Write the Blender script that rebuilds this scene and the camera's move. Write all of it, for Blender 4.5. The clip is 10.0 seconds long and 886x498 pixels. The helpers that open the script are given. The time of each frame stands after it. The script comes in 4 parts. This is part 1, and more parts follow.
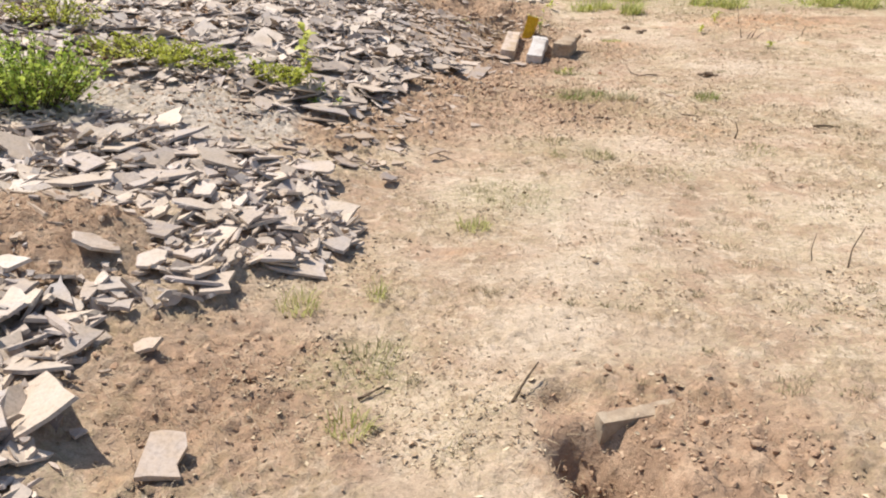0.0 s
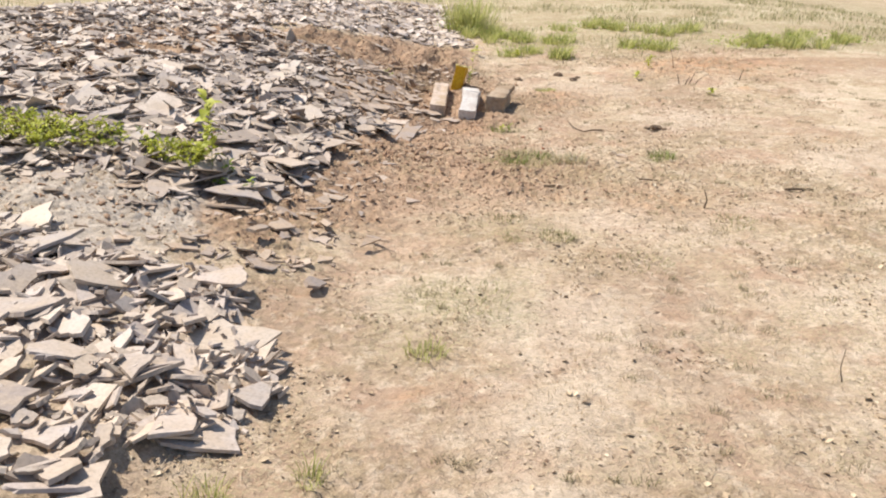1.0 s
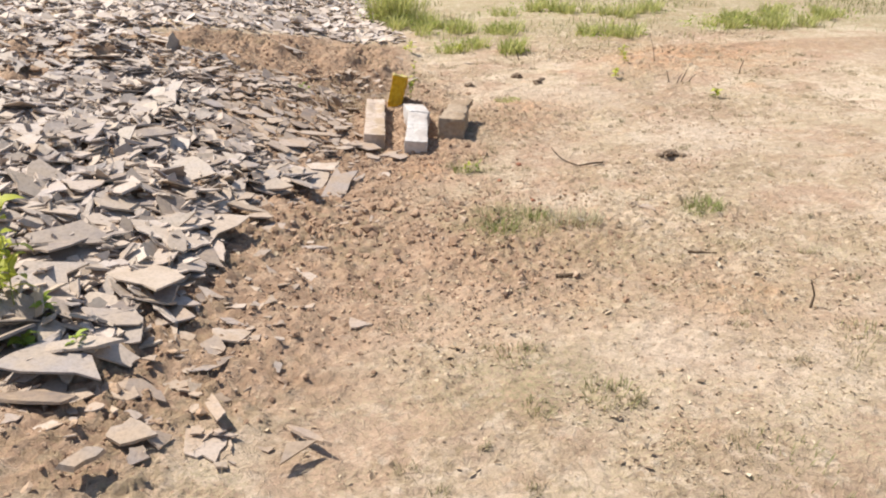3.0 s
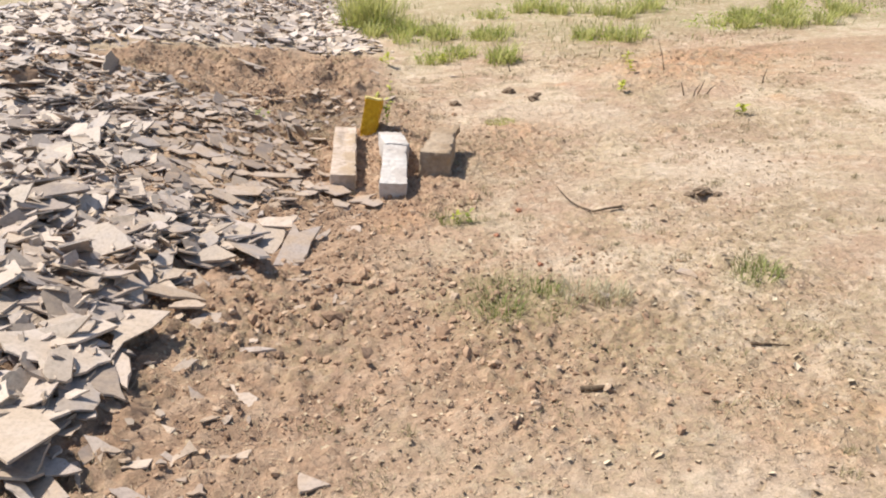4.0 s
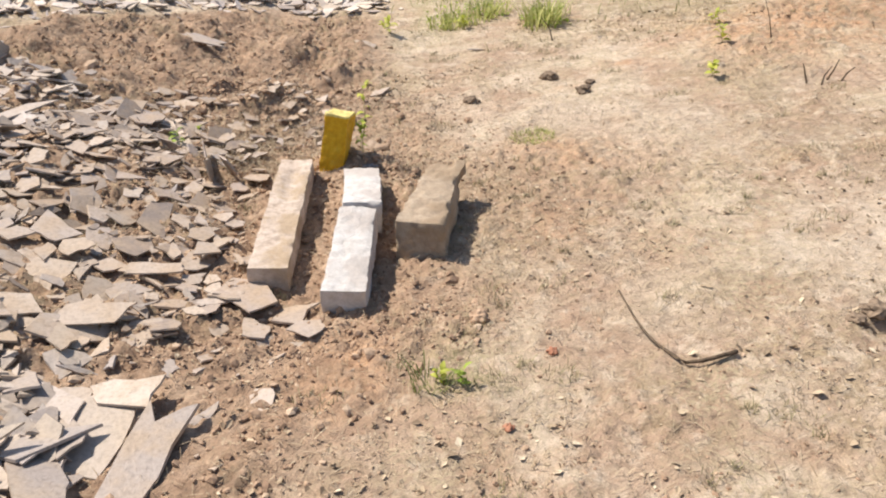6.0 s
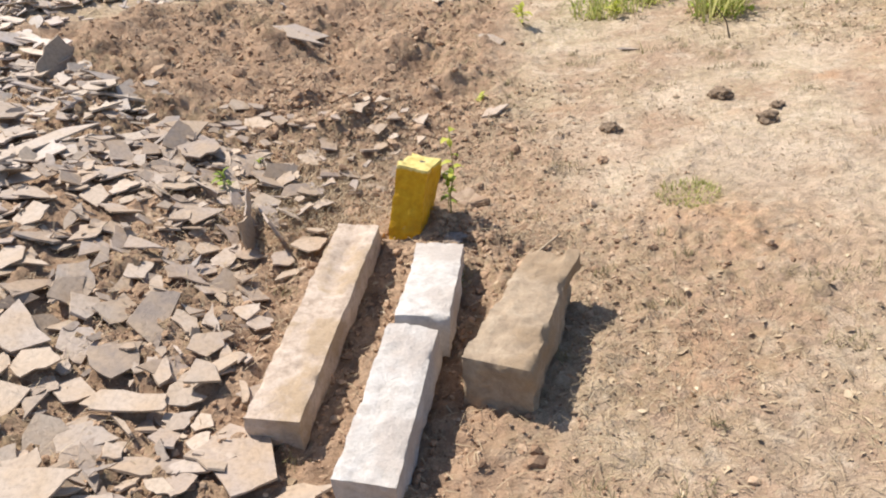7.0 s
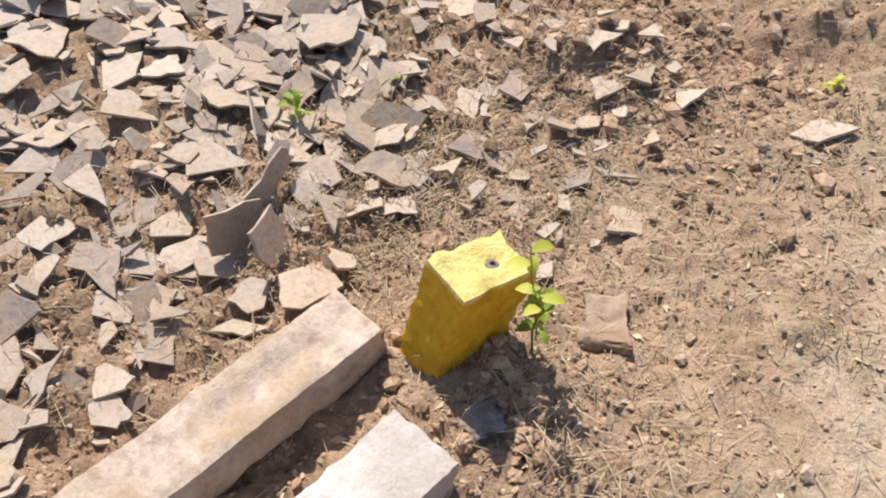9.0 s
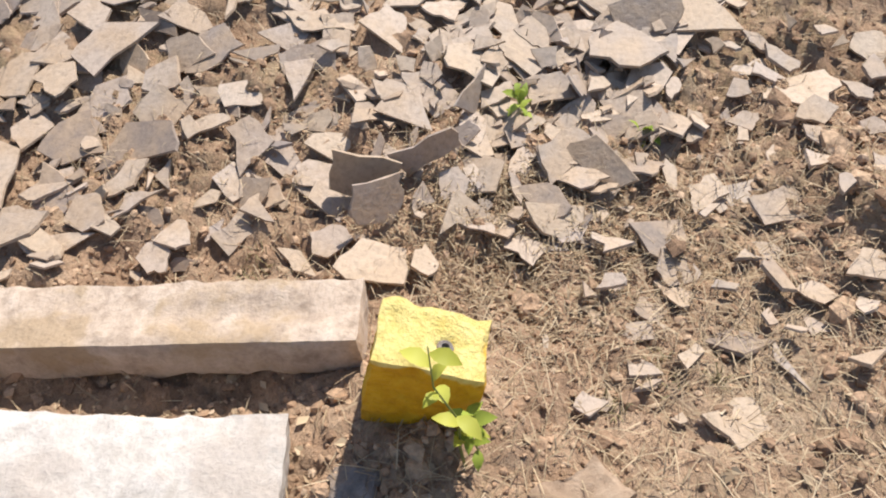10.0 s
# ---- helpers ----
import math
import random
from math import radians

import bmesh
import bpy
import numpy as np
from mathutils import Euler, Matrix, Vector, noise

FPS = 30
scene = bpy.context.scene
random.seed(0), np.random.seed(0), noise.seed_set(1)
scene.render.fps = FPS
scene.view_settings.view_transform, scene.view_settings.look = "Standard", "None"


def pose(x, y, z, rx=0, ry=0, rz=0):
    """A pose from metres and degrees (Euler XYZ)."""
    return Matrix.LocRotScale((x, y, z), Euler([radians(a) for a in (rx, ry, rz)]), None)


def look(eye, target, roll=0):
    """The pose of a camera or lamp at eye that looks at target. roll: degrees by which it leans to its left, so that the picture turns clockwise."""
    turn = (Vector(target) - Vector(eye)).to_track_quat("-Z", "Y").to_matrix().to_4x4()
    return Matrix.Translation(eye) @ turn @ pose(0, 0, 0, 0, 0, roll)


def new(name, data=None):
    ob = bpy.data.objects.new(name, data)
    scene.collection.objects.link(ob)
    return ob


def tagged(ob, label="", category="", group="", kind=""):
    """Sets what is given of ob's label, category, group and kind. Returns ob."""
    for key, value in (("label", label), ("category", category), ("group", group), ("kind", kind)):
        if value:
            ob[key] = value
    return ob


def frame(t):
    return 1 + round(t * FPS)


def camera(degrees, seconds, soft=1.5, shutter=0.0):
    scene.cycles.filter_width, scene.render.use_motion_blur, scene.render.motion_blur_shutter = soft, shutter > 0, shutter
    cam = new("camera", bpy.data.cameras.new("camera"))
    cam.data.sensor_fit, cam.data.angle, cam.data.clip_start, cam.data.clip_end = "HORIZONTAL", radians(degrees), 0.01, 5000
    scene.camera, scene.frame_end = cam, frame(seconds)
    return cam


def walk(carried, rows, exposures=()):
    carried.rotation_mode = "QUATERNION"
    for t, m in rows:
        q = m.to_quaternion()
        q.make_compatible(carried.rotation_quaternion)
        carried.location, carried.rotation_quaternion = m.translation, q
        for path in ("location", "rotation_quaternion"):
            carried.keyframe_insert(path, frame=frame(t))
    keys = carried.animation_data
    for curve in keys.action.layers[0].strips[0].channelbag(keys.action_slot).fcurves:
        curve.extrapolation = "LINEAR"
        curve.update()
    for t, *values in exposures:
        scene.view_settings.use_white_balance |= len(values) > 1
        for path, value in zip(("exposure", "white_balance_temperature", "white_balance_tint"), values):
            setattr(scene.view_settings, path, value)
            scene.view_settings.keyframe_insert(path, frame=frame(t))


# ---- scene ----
import itertools
cam = camera(56.2, 10.0, soft=2.0)
PATH = [
    (0, (0.024, 0.052, 1.445), (-0.134, 1.869, 0.625), 5.8),
    (0.5, (-0.067, 0.487, 1.465), (-0.11, 2.335, 0.701), 6.0),
    (1, (-0.174, 0.944, 1.459), (-0.152, 2.806, 0.728), 5.6),
    (1.5, (-0.241, 1.493, 1.408), (-0.158, 3.356, 0.685), 5.4),
    (2, (-0.304, 2.006, 1.359), (-0.158, 3.856, 0.613), 5.3),
    (2.5, (-0.363, 2.518, 1.376), (-0.178, 4.362, 0.623), 4.4),
    (2.7, (-0.358, 2.703, 1.366), (-0.167, 4.54, 0.6), 4.3),
    (3.8, (-0.288, 3.793, 1.36), (-0.048, 5.628, 0.602), 3.2),
    (4, (-0.244, 3.999, 1.337), (-0.012, 5.829, 0.566), 2.9),
    (4.5, (-0.128, 4.51, 1.343), (0.102, 6.328, 0.542), 2.9),
    (5, (-0.074, 4.988, 1.34), (0.14, 6.786, 0.491), 2.7),
    (5.2, (-0.056, 5.171, 1.327), (0.142, 6.96, 0.455), 2.5),
    (6.3, (0.289, 6.262, 1.296), (0.302, 8.015, 0.332), -0.6),
    (6.5, (0.327, 6.484, 1.266), (0.253, 8.226, 0.287), -1.5),
    (7, (0.409, 7.036, 1.258), (0.125, 8.73, 0.232), -2.8),
    (7.5, (0.446, 7.634, 1.198), (0.08, 9.252, 0.081), -0.2),
    (8, (0.534, 8.073, 1.169), (0.017, 9.538, -0.091), 1.4),
    (8.5, (0.584, 8.435, 1.157), (-0.142, 9.677, -0.232), 0.4),
    (9, (0.566, 8.755, 1.164), (-0.413, 9.705, -0.299), -1.0),
    (9.5, (0.645, 9.2, 1.119), (-0.572, 9.663, -0.399), -2.4),
    (10, (0.643, 9.493, 1.084), (-0.703, 9.453, -0.394), -1.7),
]
walk(cam, [(t, look(eye, target, roll)) for t, eye, target, roll in PATH])

# ---- light ----
SUN_FROM = Vector((-0.10, 0.05, 0.150)).normalized()
world = bpy.data.worlds.new("sky")
scene.world = world
world.use_nodes = True
wn = world.node_tree.nodes
sky = wn.new("ShaderNodeTexSky")
sky.sky_type = "NISHITA"
sky.sun_disc = False
sky.sun_elevation = math.asin(SUN_FROM.z)
sky.sun_rotation = math.atan2(SUN_FROM.x, SUN_FROM.y)
world.node_tree.links.new(sky.outputs[0], wn["Background"].inputs[0])
wn["Background"].inputs[1].default_value = 0.10
sun_data = bpy.data.lights.new("sun", "SUN")
sun_data.energy, sun_data.angle, sun_data.color = 4.6, radians(0.6), (1.0, 0.94, 0.85)
sun = new("sun", sun_data)
sun.matrix_world = look(SUN_FROM * 30, (0, 0, 0))
scene.view_settings.exposure = 0.52


# ---- materials ----
def material(name, rough=0.9):
    m = bpy.data.materials.new(name)
    m.use_nodes = True
    b = m.node_tree.nodes["Principled BSDF"]
    b.inputs["Roughness"].default_value = rough
    b.inputs["Specular IOR Level"].default_value = 0.25
    return m, m.node_tree.nodes, m.node_tree.links, b


def tex_noise(n, l, coords, scale, detail=5, rough=0.6):
    t = n.new("ShaderNodeTexNoise")
    t.inputs["Scale"].default_value, t.inputs["Detail"].default_value, t.inputs["Roughness"].default_value = scale, detail, rough
    l.new(coords, t.inputs["Vector"])
    return t.outputs["Fac"]


def ramp(n, l, fac, *stops):
    r = n.new("ShaderNodeValToRGB")
    e = r.color_ramp.elements
    while len(e) < len(stops):
        e.new(0.5)
    for k, (p, c) in zip(e, stops):
        k.position, k.color = p, ((c, c, c, 1) if isinstance(c, (int, float)) else (*c, 1))
    l.new(fac, r.inputs[0])
    return r.outputs[0]


def mixed(n, l, fac, a, b, mode="MIX"):
    x = n.new("ShaderNodeMix")
    x.data_type, x.blend_type = "RGBA", mode
    for socket, v in ((x.inputs[0], fac), (x.inputs[6], a), (x.inputs[7], b)):
        if isinstance(v, (int, float)):
            socket.default_value = v
        elif isinstance(v, tuple):
            socket.default_value = (*v, 1)
        else:
            l.new(v, socket)
    return x.outputs[2]


def sums(n, l, op, a, b, clamp=False):
    x = n.new("ShaderNodeMath")
    x.operation, x.use_clamp = op, clamp
    for socket, v in zip(x.inputs, (a, b)):
        if isinstance(v, (int, float)):
            socket.default_value = v
        else:
            l.new(v, socket)
    return x.outputs[0]


def bumped(n, l, b, height, strength, distance):
    x = n.new("ShaderNodeBump")
    x.inputs["Strength"].default_value, x.inputs["Distance"].default_value = strength, distance
    l.new(height, x.inputs["Height"])
    l.new(x.outputs[0], b.inputs["Normal"])


def soil_material():
    m, n, l, b = material("dry_soil", 0.95)
    at = n.new("ShaderNodeNewGeometry").outputs["Position"]
    kinds = n.new("ShaderNodeAttribute")
    kinds.attribute_name = "soil_kind"
    split = n.new("ShaderNodeSeparateColor")
    l.new(kinds.outputs["Color"], split.inputs[0])
    large, patch, mid, fine, litter, grit = (tex_noise(n, l, at, s, d, q) for s, d, q in ((0.8, 6, 0.62), (2.6, 7, 0.62), (7, 8, 0.65), (30, 8, 0.7), (62, 6, 0.75), (190, 4, 0.6)))
    pale = ramp(n, l, large, (0.36, (0.42, 0.302, 0.210)), (0.5, (0.53, 0.40, 0.285)), (0.62, (0.68, 0.545, 0.405)))
    clay = ramp(n, l, mid, (0.32, (0.39, 0.247, 0.160)), (0.62, (0.51, 0.355, 0.248)))
    base = mixed(n, l, ramp(n, l, patch, (0.47, 0.0), (0.58, 0.85)), pale, clay)
    dry = mixed(n, l, ramp(n, l, litter, (0.44, 0.0), (0.58, 0.8)), base, (0.50, 0.41, 0.255))
    base = mixed(n, l, ramp(n, l, tex_noise(n, l, at, 1.7, 6, 0.65), (0.44, 0.0), (0.58, 1.0)), base, dry)
    orange = mixed(n, l, 0.6, base, (0.52, 0.27, 0.12))
    base = mixed(n, l, ramp(n, l, tex_noise(n, l, at, 1.9, 3, 0.5), (0.66, 0.0), (0.74, 0.8)), base, orange)
    brown = ramp(n, l, mid, (0.3, (0.25, 0.155, 0.097)), (0.5, (0.43, 0.282, 0.185)), (0.72, (0.59, 0.42, 0.29)))
    grey = ramp(n, l, mid, (0.3, (0.42, 0.35, 0.285)), (0.7, (0.65, 0.565, 0.475)))
    mask = lambda s: ramp(n, l, sums(n, l, "ADD", s, sums(n, l, "MULTIPLY", sums(n, l, "SUBTRACT", mid, 0.5), 1.1)), (0.26, 0.0), (0.70, 1.0))
    base = mixed(n, l, sums(n, l, "MULTIPLY", mask(kinds.outputs["Alpha"]), 0.75), base, ramp(n, l, mid, (0.35, (0.55, 0.43, 0.315)), (0.65, (0.66, 0.535, 0.41))))
    c = mixed(n, l, mask(split.outputs[0]), base, brown)
    c = mixed(n, l, mask(split.outputs[1]), c, grey)
    greenish = mixed(n, l, ramp(n, l, litter, (0.40, 0.0), (0.58, 0.75)), c, (0.25, 0.25, 0.10))
    c = mixed(n, l, mask(split.outputs[2]), c, greenish)
    rusty = n.new("ShaderNodeAttribute")
    rusty.attribute_name = "red_soil"
    c = mixed(n, l, sums(n, l, "MULTIPLY", rusty.outputs["Fac"], ramp(n, l, mid, (0.38, 0.1), (0.6, 0.75))), c, ramp(n, l, fine, (0.35, (0.46, 0.245, 0.13)), (0.65, (0.62, 0.37, 0.205))))
    lain = n.new("ShaderNodeAttribute")
    lain.attribute_name = "litter_patch"
    blotch = tex_noise(n, l, at, 17, 7, 0.72)
    thatch = sums(n, l, "MULTIPLY", sums(n, l, "ADD", lain.outputs["Fac"], 0.18), ramp(n, l, blotch, (0.45, 0.0), (0.57, 0.62)))
    c = mixed(n, l, thatch, c, ramp(n, l, litter, (0.35, (0.25, 0.175, 0.105)), (0.6, (0.44, 0.335, 0.205))))
    crust = ramp(n, l, tex_noise(n, l, at, 11, 7, 0.7), (0.52, 0.0), (0.62, 0.55))
    c = mixed(n, l, sums(n, l, "MULTIPLY", crust, sums(n, l, "SUBTRACT", 1.0, split.outputs[0], True)), c, (0.70, 0.57, 0.43))
    dark_bits = sums(n, l, "MULTIPLY", ramp(n, l, litter, (0.56, 0.0), (0.66, 0.6)), ramp(n, l, mid, (0.44, 0.1), (0.6, 1.0)))
    c = mixed(n, l, dark_bits, c, (0.17, 0.115, 0.07))
    c = mixed(n, l, 1.0, c, ramp(n, l, fine, (0.30, 0.66), (0.48, 1.0), (0.70, 1.16)), "MULTIPLY")
    c = mixed(n, l, 1.0, c, ramp(n, l, grit, (0.32, 0.80), (0.55, 1.0), (0.8, 1.15)), "MULTIPLY")
    l.new(c, b.inputs["Base Color"])
    bumped(n, l, b, sums(n, l, "ADD", sums(n, l, "ADD", fine, sums(n, l, "MULTIPLY", litter, 0.5)), sums(n, l, "MULTIPLY", grit, 0.25)), 0.85, 0.021)
    return m


def slate_material(name, by_island, pale=1.0, soiled=0.6, warm=1.0):
    m, n, l, b = material(name, 0.56)
    b.inputs["Specular IOR Level"].default_value = 0.45
    if by_island:
        pick = n.new("ShaderNodeNewGeometry").outputs["Random Per Island"]
        at = n.new("ShaderNodeNewGeometry").outputs["Position"]
    else:
        pick = n.new("ShaderNodeObjectInfo").outputs["Random"]
        at = n.new("ShaderNodeNewGeometry").outputs["Position"]
    shades = ((0.0, 0.23, 0.84, 0.77), (0.14, 0.40, 0.85, 0.76), (0.28, 0.52, 0.85, 0.70), (0.42, 0.34, 0.90, 0.88), (0.56, 0.50, 0.88, 0.82), (0.70, 0.57, 0.84, 0.69), (0.84, 0.44, 0.86, 0.80), (0.94, 0.66, 0.88, 0.78), (1.0, 0.28, 0.88, 0.86))
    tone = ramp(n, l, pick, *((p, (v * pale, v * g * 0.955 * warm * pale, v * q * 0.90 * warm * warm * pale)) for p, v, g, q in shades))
    stain = tex_noise(n, l, at, 9, 6)
    fine = tex_noise(n, l, at, 70, 6, 0.7)
    c = mixed(n, l, ramp(n, l, stain, (0.40, 0.25 * (soiled - 0.6)), (0.62, soiled)), tone, (0.44 - 0.1 * (soiled - 0.6), 0.335 - 0.22 * (soiled - 0.6), 0.235 - 0.25 * (soiled - 0.6)))
    c = mixed(n, l, 1.0, c, ramp(n, l, fine, (0.3, 0.72), (0.5, 1.0), (0.75, 1.14)), "MULTIPLY")
    l.new(c, b.inputs["Base Color"])
    bumped(n, l, b, sums(n, l, "ADD", fine, stain), 0.5, 0.006)
    return m


def granite_material(name, low, mid_tone, high, dirt, amount):
    m, n, l, b = material(name, 0.88)
    at = n.new("ShaderNodeTexCoord").outputs["Object"]
    broad, mid, fine = tex_noise(n, l, at, 5, 5), tex_noise(n, l, at, 22, 7, 0.65), tex_noise(n, l, at, 120, 5, 0.7)
    c = ramp(n, l, mid, (0.3, low), (0.5, mid_tone), (0.7, high))
    patch = sums(n, l, "ADD", broad, sums(n, l, "MULTIPLY", sums(n, l, "SUBTRACT", mid, 0.5), 0.35))
    c = mixed(n, l, ramp(n, l, patch, (0.50, 0.0), (0.60, amount)), c, dirt)
    c = mixed(n, l, 1.0, c, ramp(n, l, fine, (0.3, 0.86), (0.52, 1.0), (0.75, 1.08)), "MULTIPLY")
    l.new(c, b.inputs["Base Color"])
    bumped(n, l, b, sums(n, l, "ADD", mid, sums(n, l, "MULTIPLY", fine, 0.3)), 0.8, 0.010)
    return m


def paint_material():
    m, n, l, b = material("yellow_paint", 0.62)
    at = n.new("ShaderNodeTexCoord").outputs["Object"]
    height = n.new("ShaderNodeSeparateXYZ")
    l.new(at, height.inputs[0])
    broad, mid, fine = tex_noise(n, l, at, 9, 5), tex_noise(n, l, at, 38, 6, 0.65), tex_noise(n, l, at, 140, 4)
    c = ramp(n, l, mid, (0.3, (0.55, 0.27, 0.008)), (0.5, (0.68, 0.365, 0.012)), (0.72, (0.76, 0.46, 0.03)))
    c = mixed(n, l, ramp(n, l, broad, (0.54, 0.0), (0.68, 0.6)), c, (0.40, 0.235, 0.03))
    # Top face painted paler: the glare of overexposed sunlight, put into the colour.
    sunlit_yellow = ramp(n, l, mid, (0.3, (0.60, 0.455, 0.12)), (0.6, (0.74, 0.61, 0.235)))
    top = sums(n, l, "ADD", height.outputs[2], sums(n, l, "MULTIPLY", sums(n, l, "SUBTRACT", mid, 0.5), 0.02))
    c = mixed(n, l, ramp(n, l, sums(n, l, "MULTIPLY", top, 4.0), (0.865, 0.0), (0.89, 1.0)), c, sunlit_yellow)
    l.new(c, b.inputs["Base Color"])
    bumped(n, l, b, sums(n, l, "ADD", mid, sums(n, l, "MULTIPLY", fine, 0.4)), 0.8, 0.012)
    return m


def plant_material(name, dark, bright, through_light=0.35):
    m, n, l, b = material(name, 0.55)
    pick = n.new("ShaderNodeNewGeometry").outputs["Random Per Island"]
    other = n.new("ShaderNodeObjectInfo").outputs["Random"]
    c = ramp(n, l, sums(n, l, "FRACT", sums(n, l, "ADD", pick, other), 0), (0.0, dark), (1.0, bright))
    l.new(c, b.inputs["Base Color"])
    t = n.new("ShaderNodeBsdfTranslucent")
    l.new(c, t.inputs[0])
    x = n.new("ShaderNodeMixShader")
    x.inputs[0].default_value = through_light
    l.new(b.outputs[0], x.inputs[1])
    l.new(t.outputs[0], x.inputs[2])
    l.new(x.outputs[0], n["Material Output"].inputs[0])
    return m


def wood_material(name, dark, bright):
    m, n, l, b = material(name, 0.85)
    at = n.new("ShaderNodeNewGeometry").outputs["Position"]
    l.new(ramp(n, l, tex_noise(n, l, at, 60, 6), (0.35, dark), (0.65, bright)), b.inputs["Base Color"])
    return m


def clod_material():
    m, n, l, b = material("soil_clod", 0.95)
    pick = n.new("ShaderNodeNewGeometry").outputs["Random Per Island"]
    at = n.new("ShaderNodeNewGeometry").outputs["Position"]
    c = ramp(n, l, pick, (0.0, (0.26, 0.165, 0.105)), (0.5, (0.43, 0.285, 0.187)), (0.9, (0.50, 0.35, 0.235)), (1.0, (0.55, 0.41, 0.295)))
    c = mixed(n, l, 1.0, c, ramp(n, l, tex_noise(n, l, at, 90, 5), (0.3, 0.65), (0.6, 1.1)), "MULTIPLY")
    l.new(c, b.inputs["Base Color"])
    bumped(n, l, b, tex_noise(n, l, at, 140, 4), 0.7, 0.006)
    return m


def litter_material():
    m, n, l, b = material("leaf_litter", 0.85)
    pick = n.new("ShaderNodeNewGeometry").outputs["Random Per Island"]
    l.new(ramp(n, l, pick, (0.0, (0.22, 0.155, 0.10)), (0.3, (0.33, 0.24, 0.155)), (0.6, (0.45, 0.34, 0.225)), (0.9, (0.56, 0.44, 0.30)), (1.0, (0.64, 0.53, 0.38))), b.inputs["Base Color"])
    return m


SOIL = soil_material()
SLATE = slate_material("grey_slate", False, 0.78, 0.65, 0.97)
SLATE_PILE = slate_material("grey_slate_pile", True, 0.96, 0.6, 0.99)
SLATE_DUSTY = slate_material("soil_stained_slate", True, 0.84, 0.75, 0.96)
SLATE_DUSTY_CHIP = slate_material("soil_stained_slate_chip", False, 0.84, 0.75, 0.96)
SLATE_NEAR = slate_material("dull_slate", True, 1.0)
SLATE_NEAR_CHIP = slate_material("dull_slate_chip", False, 0.98)
# Far chips: low-angle sun glare is put into the colour as a lighter tone.
SLATE_FAR = slate_material("glare_lightened_slate", True, 1.25)
SLATE_FAR_CHIP = slate_material("glare_lightened_slate_chip", False, 1.25)
GRANITE_PALE = granite_material("tan_granite", (0.33, 0.25, 0.19), (0.52, 0.41, 0.325), (0.64, 0.53, 0.44), (0.39, 0.28, 0.175), 0.8)
GRANITE_BROWN = granite_material("brown_granite", (0.27, 0.20, 0.14), (0.38, 0.29, 0.205), (0.48, 0.385, 0.285), (0.27, 0.185, 0.11), 0.6)
WHITEWASH = granite_material("whitewashed_granite", (0.43, 0.385, 0.345), (0.57, 0.525, 0.485), (0.66, 0.62, 0.59), (0.41, 0.34, 0.29), 0.6)
ASH = granite_material("grey_mortar", (0.13, 0.115, 0.105), (0.23, 0.20, 0.185), (0.34, 0.31, 0.285), (0.24, 0.17, 0.12), 0.7)
SOILED_STONE = granite_material("soil_crusted_stone", (0.23, 0.155, 0.105), (0.35, 0.25, 0.175), (0.46, 0.35, 0.26), (0.28, 0.185, 0.12), 0.8)
YELLOW = paint_material()
CLOD = clod_material()
LEAF = plant_material("weed_leaf", (0.17, 0.24, 0.03), (0.40, 0.48, 0.085))
BUSH_LEAF = plant_material("bush_leaf", (0.20, 0.30, 0.035), (0.56, 0.62, 0.13), 0.45)
WITHERED = plant_material("withered_leaf", (0.40, 0.35, 0.21), (0.62, 0.56, 0.38), 0.35)
LEAF_YELLOW = plant_material("yellow_green_leaf", (0.32, 0.35, 0.04), (0.60, 0.60, 0.12))
GRASS = plant_material("green_grass", (0.13, 0.17, 0.04), (0.38, 0.40, 0.14))
GRASS_BRIGHT = plant_material("bright_grass", (0.30, 0.32, 0.09), (0.62, 0.59, 0.25), 0.5)
GRASS_DULL = plant_material("dull_grass", (0.20, 0.20, 0.08), (0.46, 0.42, 0.21))
STRAW = plant_material("dry_straw", (0.29, 0.205, 0.125), (0.56, 0.44, 0.29), 0.1)
STUBBLE = plant_material("half_dead_grass", (0.15, 0.125, 0.06), (0.36, 0.31, 0.16), 0.15)
LITTER = litter_material()
BARK = wood_material("dry_bark", (0.06, 0.042, 0.028), (0.16, 0.11, 0.07))
PEELED = wood_material("pale_stick", (0.36, 0.27, 0.18), (0.55, 0.44, 0.32))
BRICK = wood_material("red_brick", (0.30, 0.13, 0.075), (0.42, 0.20, 0.12))
DUNG = wood_material("dark_dung", (0.125, 0.088, 0.06), (0.28, 0.20, 0.135))


# ---- plan of the ground ----
def soft(v, k=0.25):
    return 0.5 * (v + math.sqrt(v * v + k * k))


def step(a, b, v):
    u = min(1.0, max(0.0, (v - a) / (b - a)))
    return u * u * (3 - 2 * u)


def hill(x, y, cx, cy, r):
    return math.exp(-((x - cx) ** 2 + (y - cy) ** 2) / (r * r))


def lie(x, y):
    """The even lie of the land: a shallow trough beside the path, rising to the rubble and to the open field."""
    z = -0.225 + 0.108 * soft(x + 0.35) - 0.02 * soft(x - 2.6, 1)
    z += 0.30 * (1 - math.exp(-soft(-x - 0.75) * 0.85)) * (0.75 + 0.25 * step(4.5, 6.5, y))
    z += 0.11 * step(4.2, 2.2, y) * step(-1, 0.5, x) + 0.06 * step(9, 14, y)
    z += 0.09 * hill(x, y, -1.2, 9.1, 0.67) + 0.10 * hill(x, y, -2.2, 7.0, 1.0) + 0.05 * hill(x, y, 0.1, 3.6, 1.1)
    if x > 3:
        z -= 0.07 * (x - 3) * step(3, 12, x)
    return z


def wobble(x, y, s, seed=0.0):
    return noise.noise((x * s + seed * 7.3, y * s - seed * 3.1, seed))


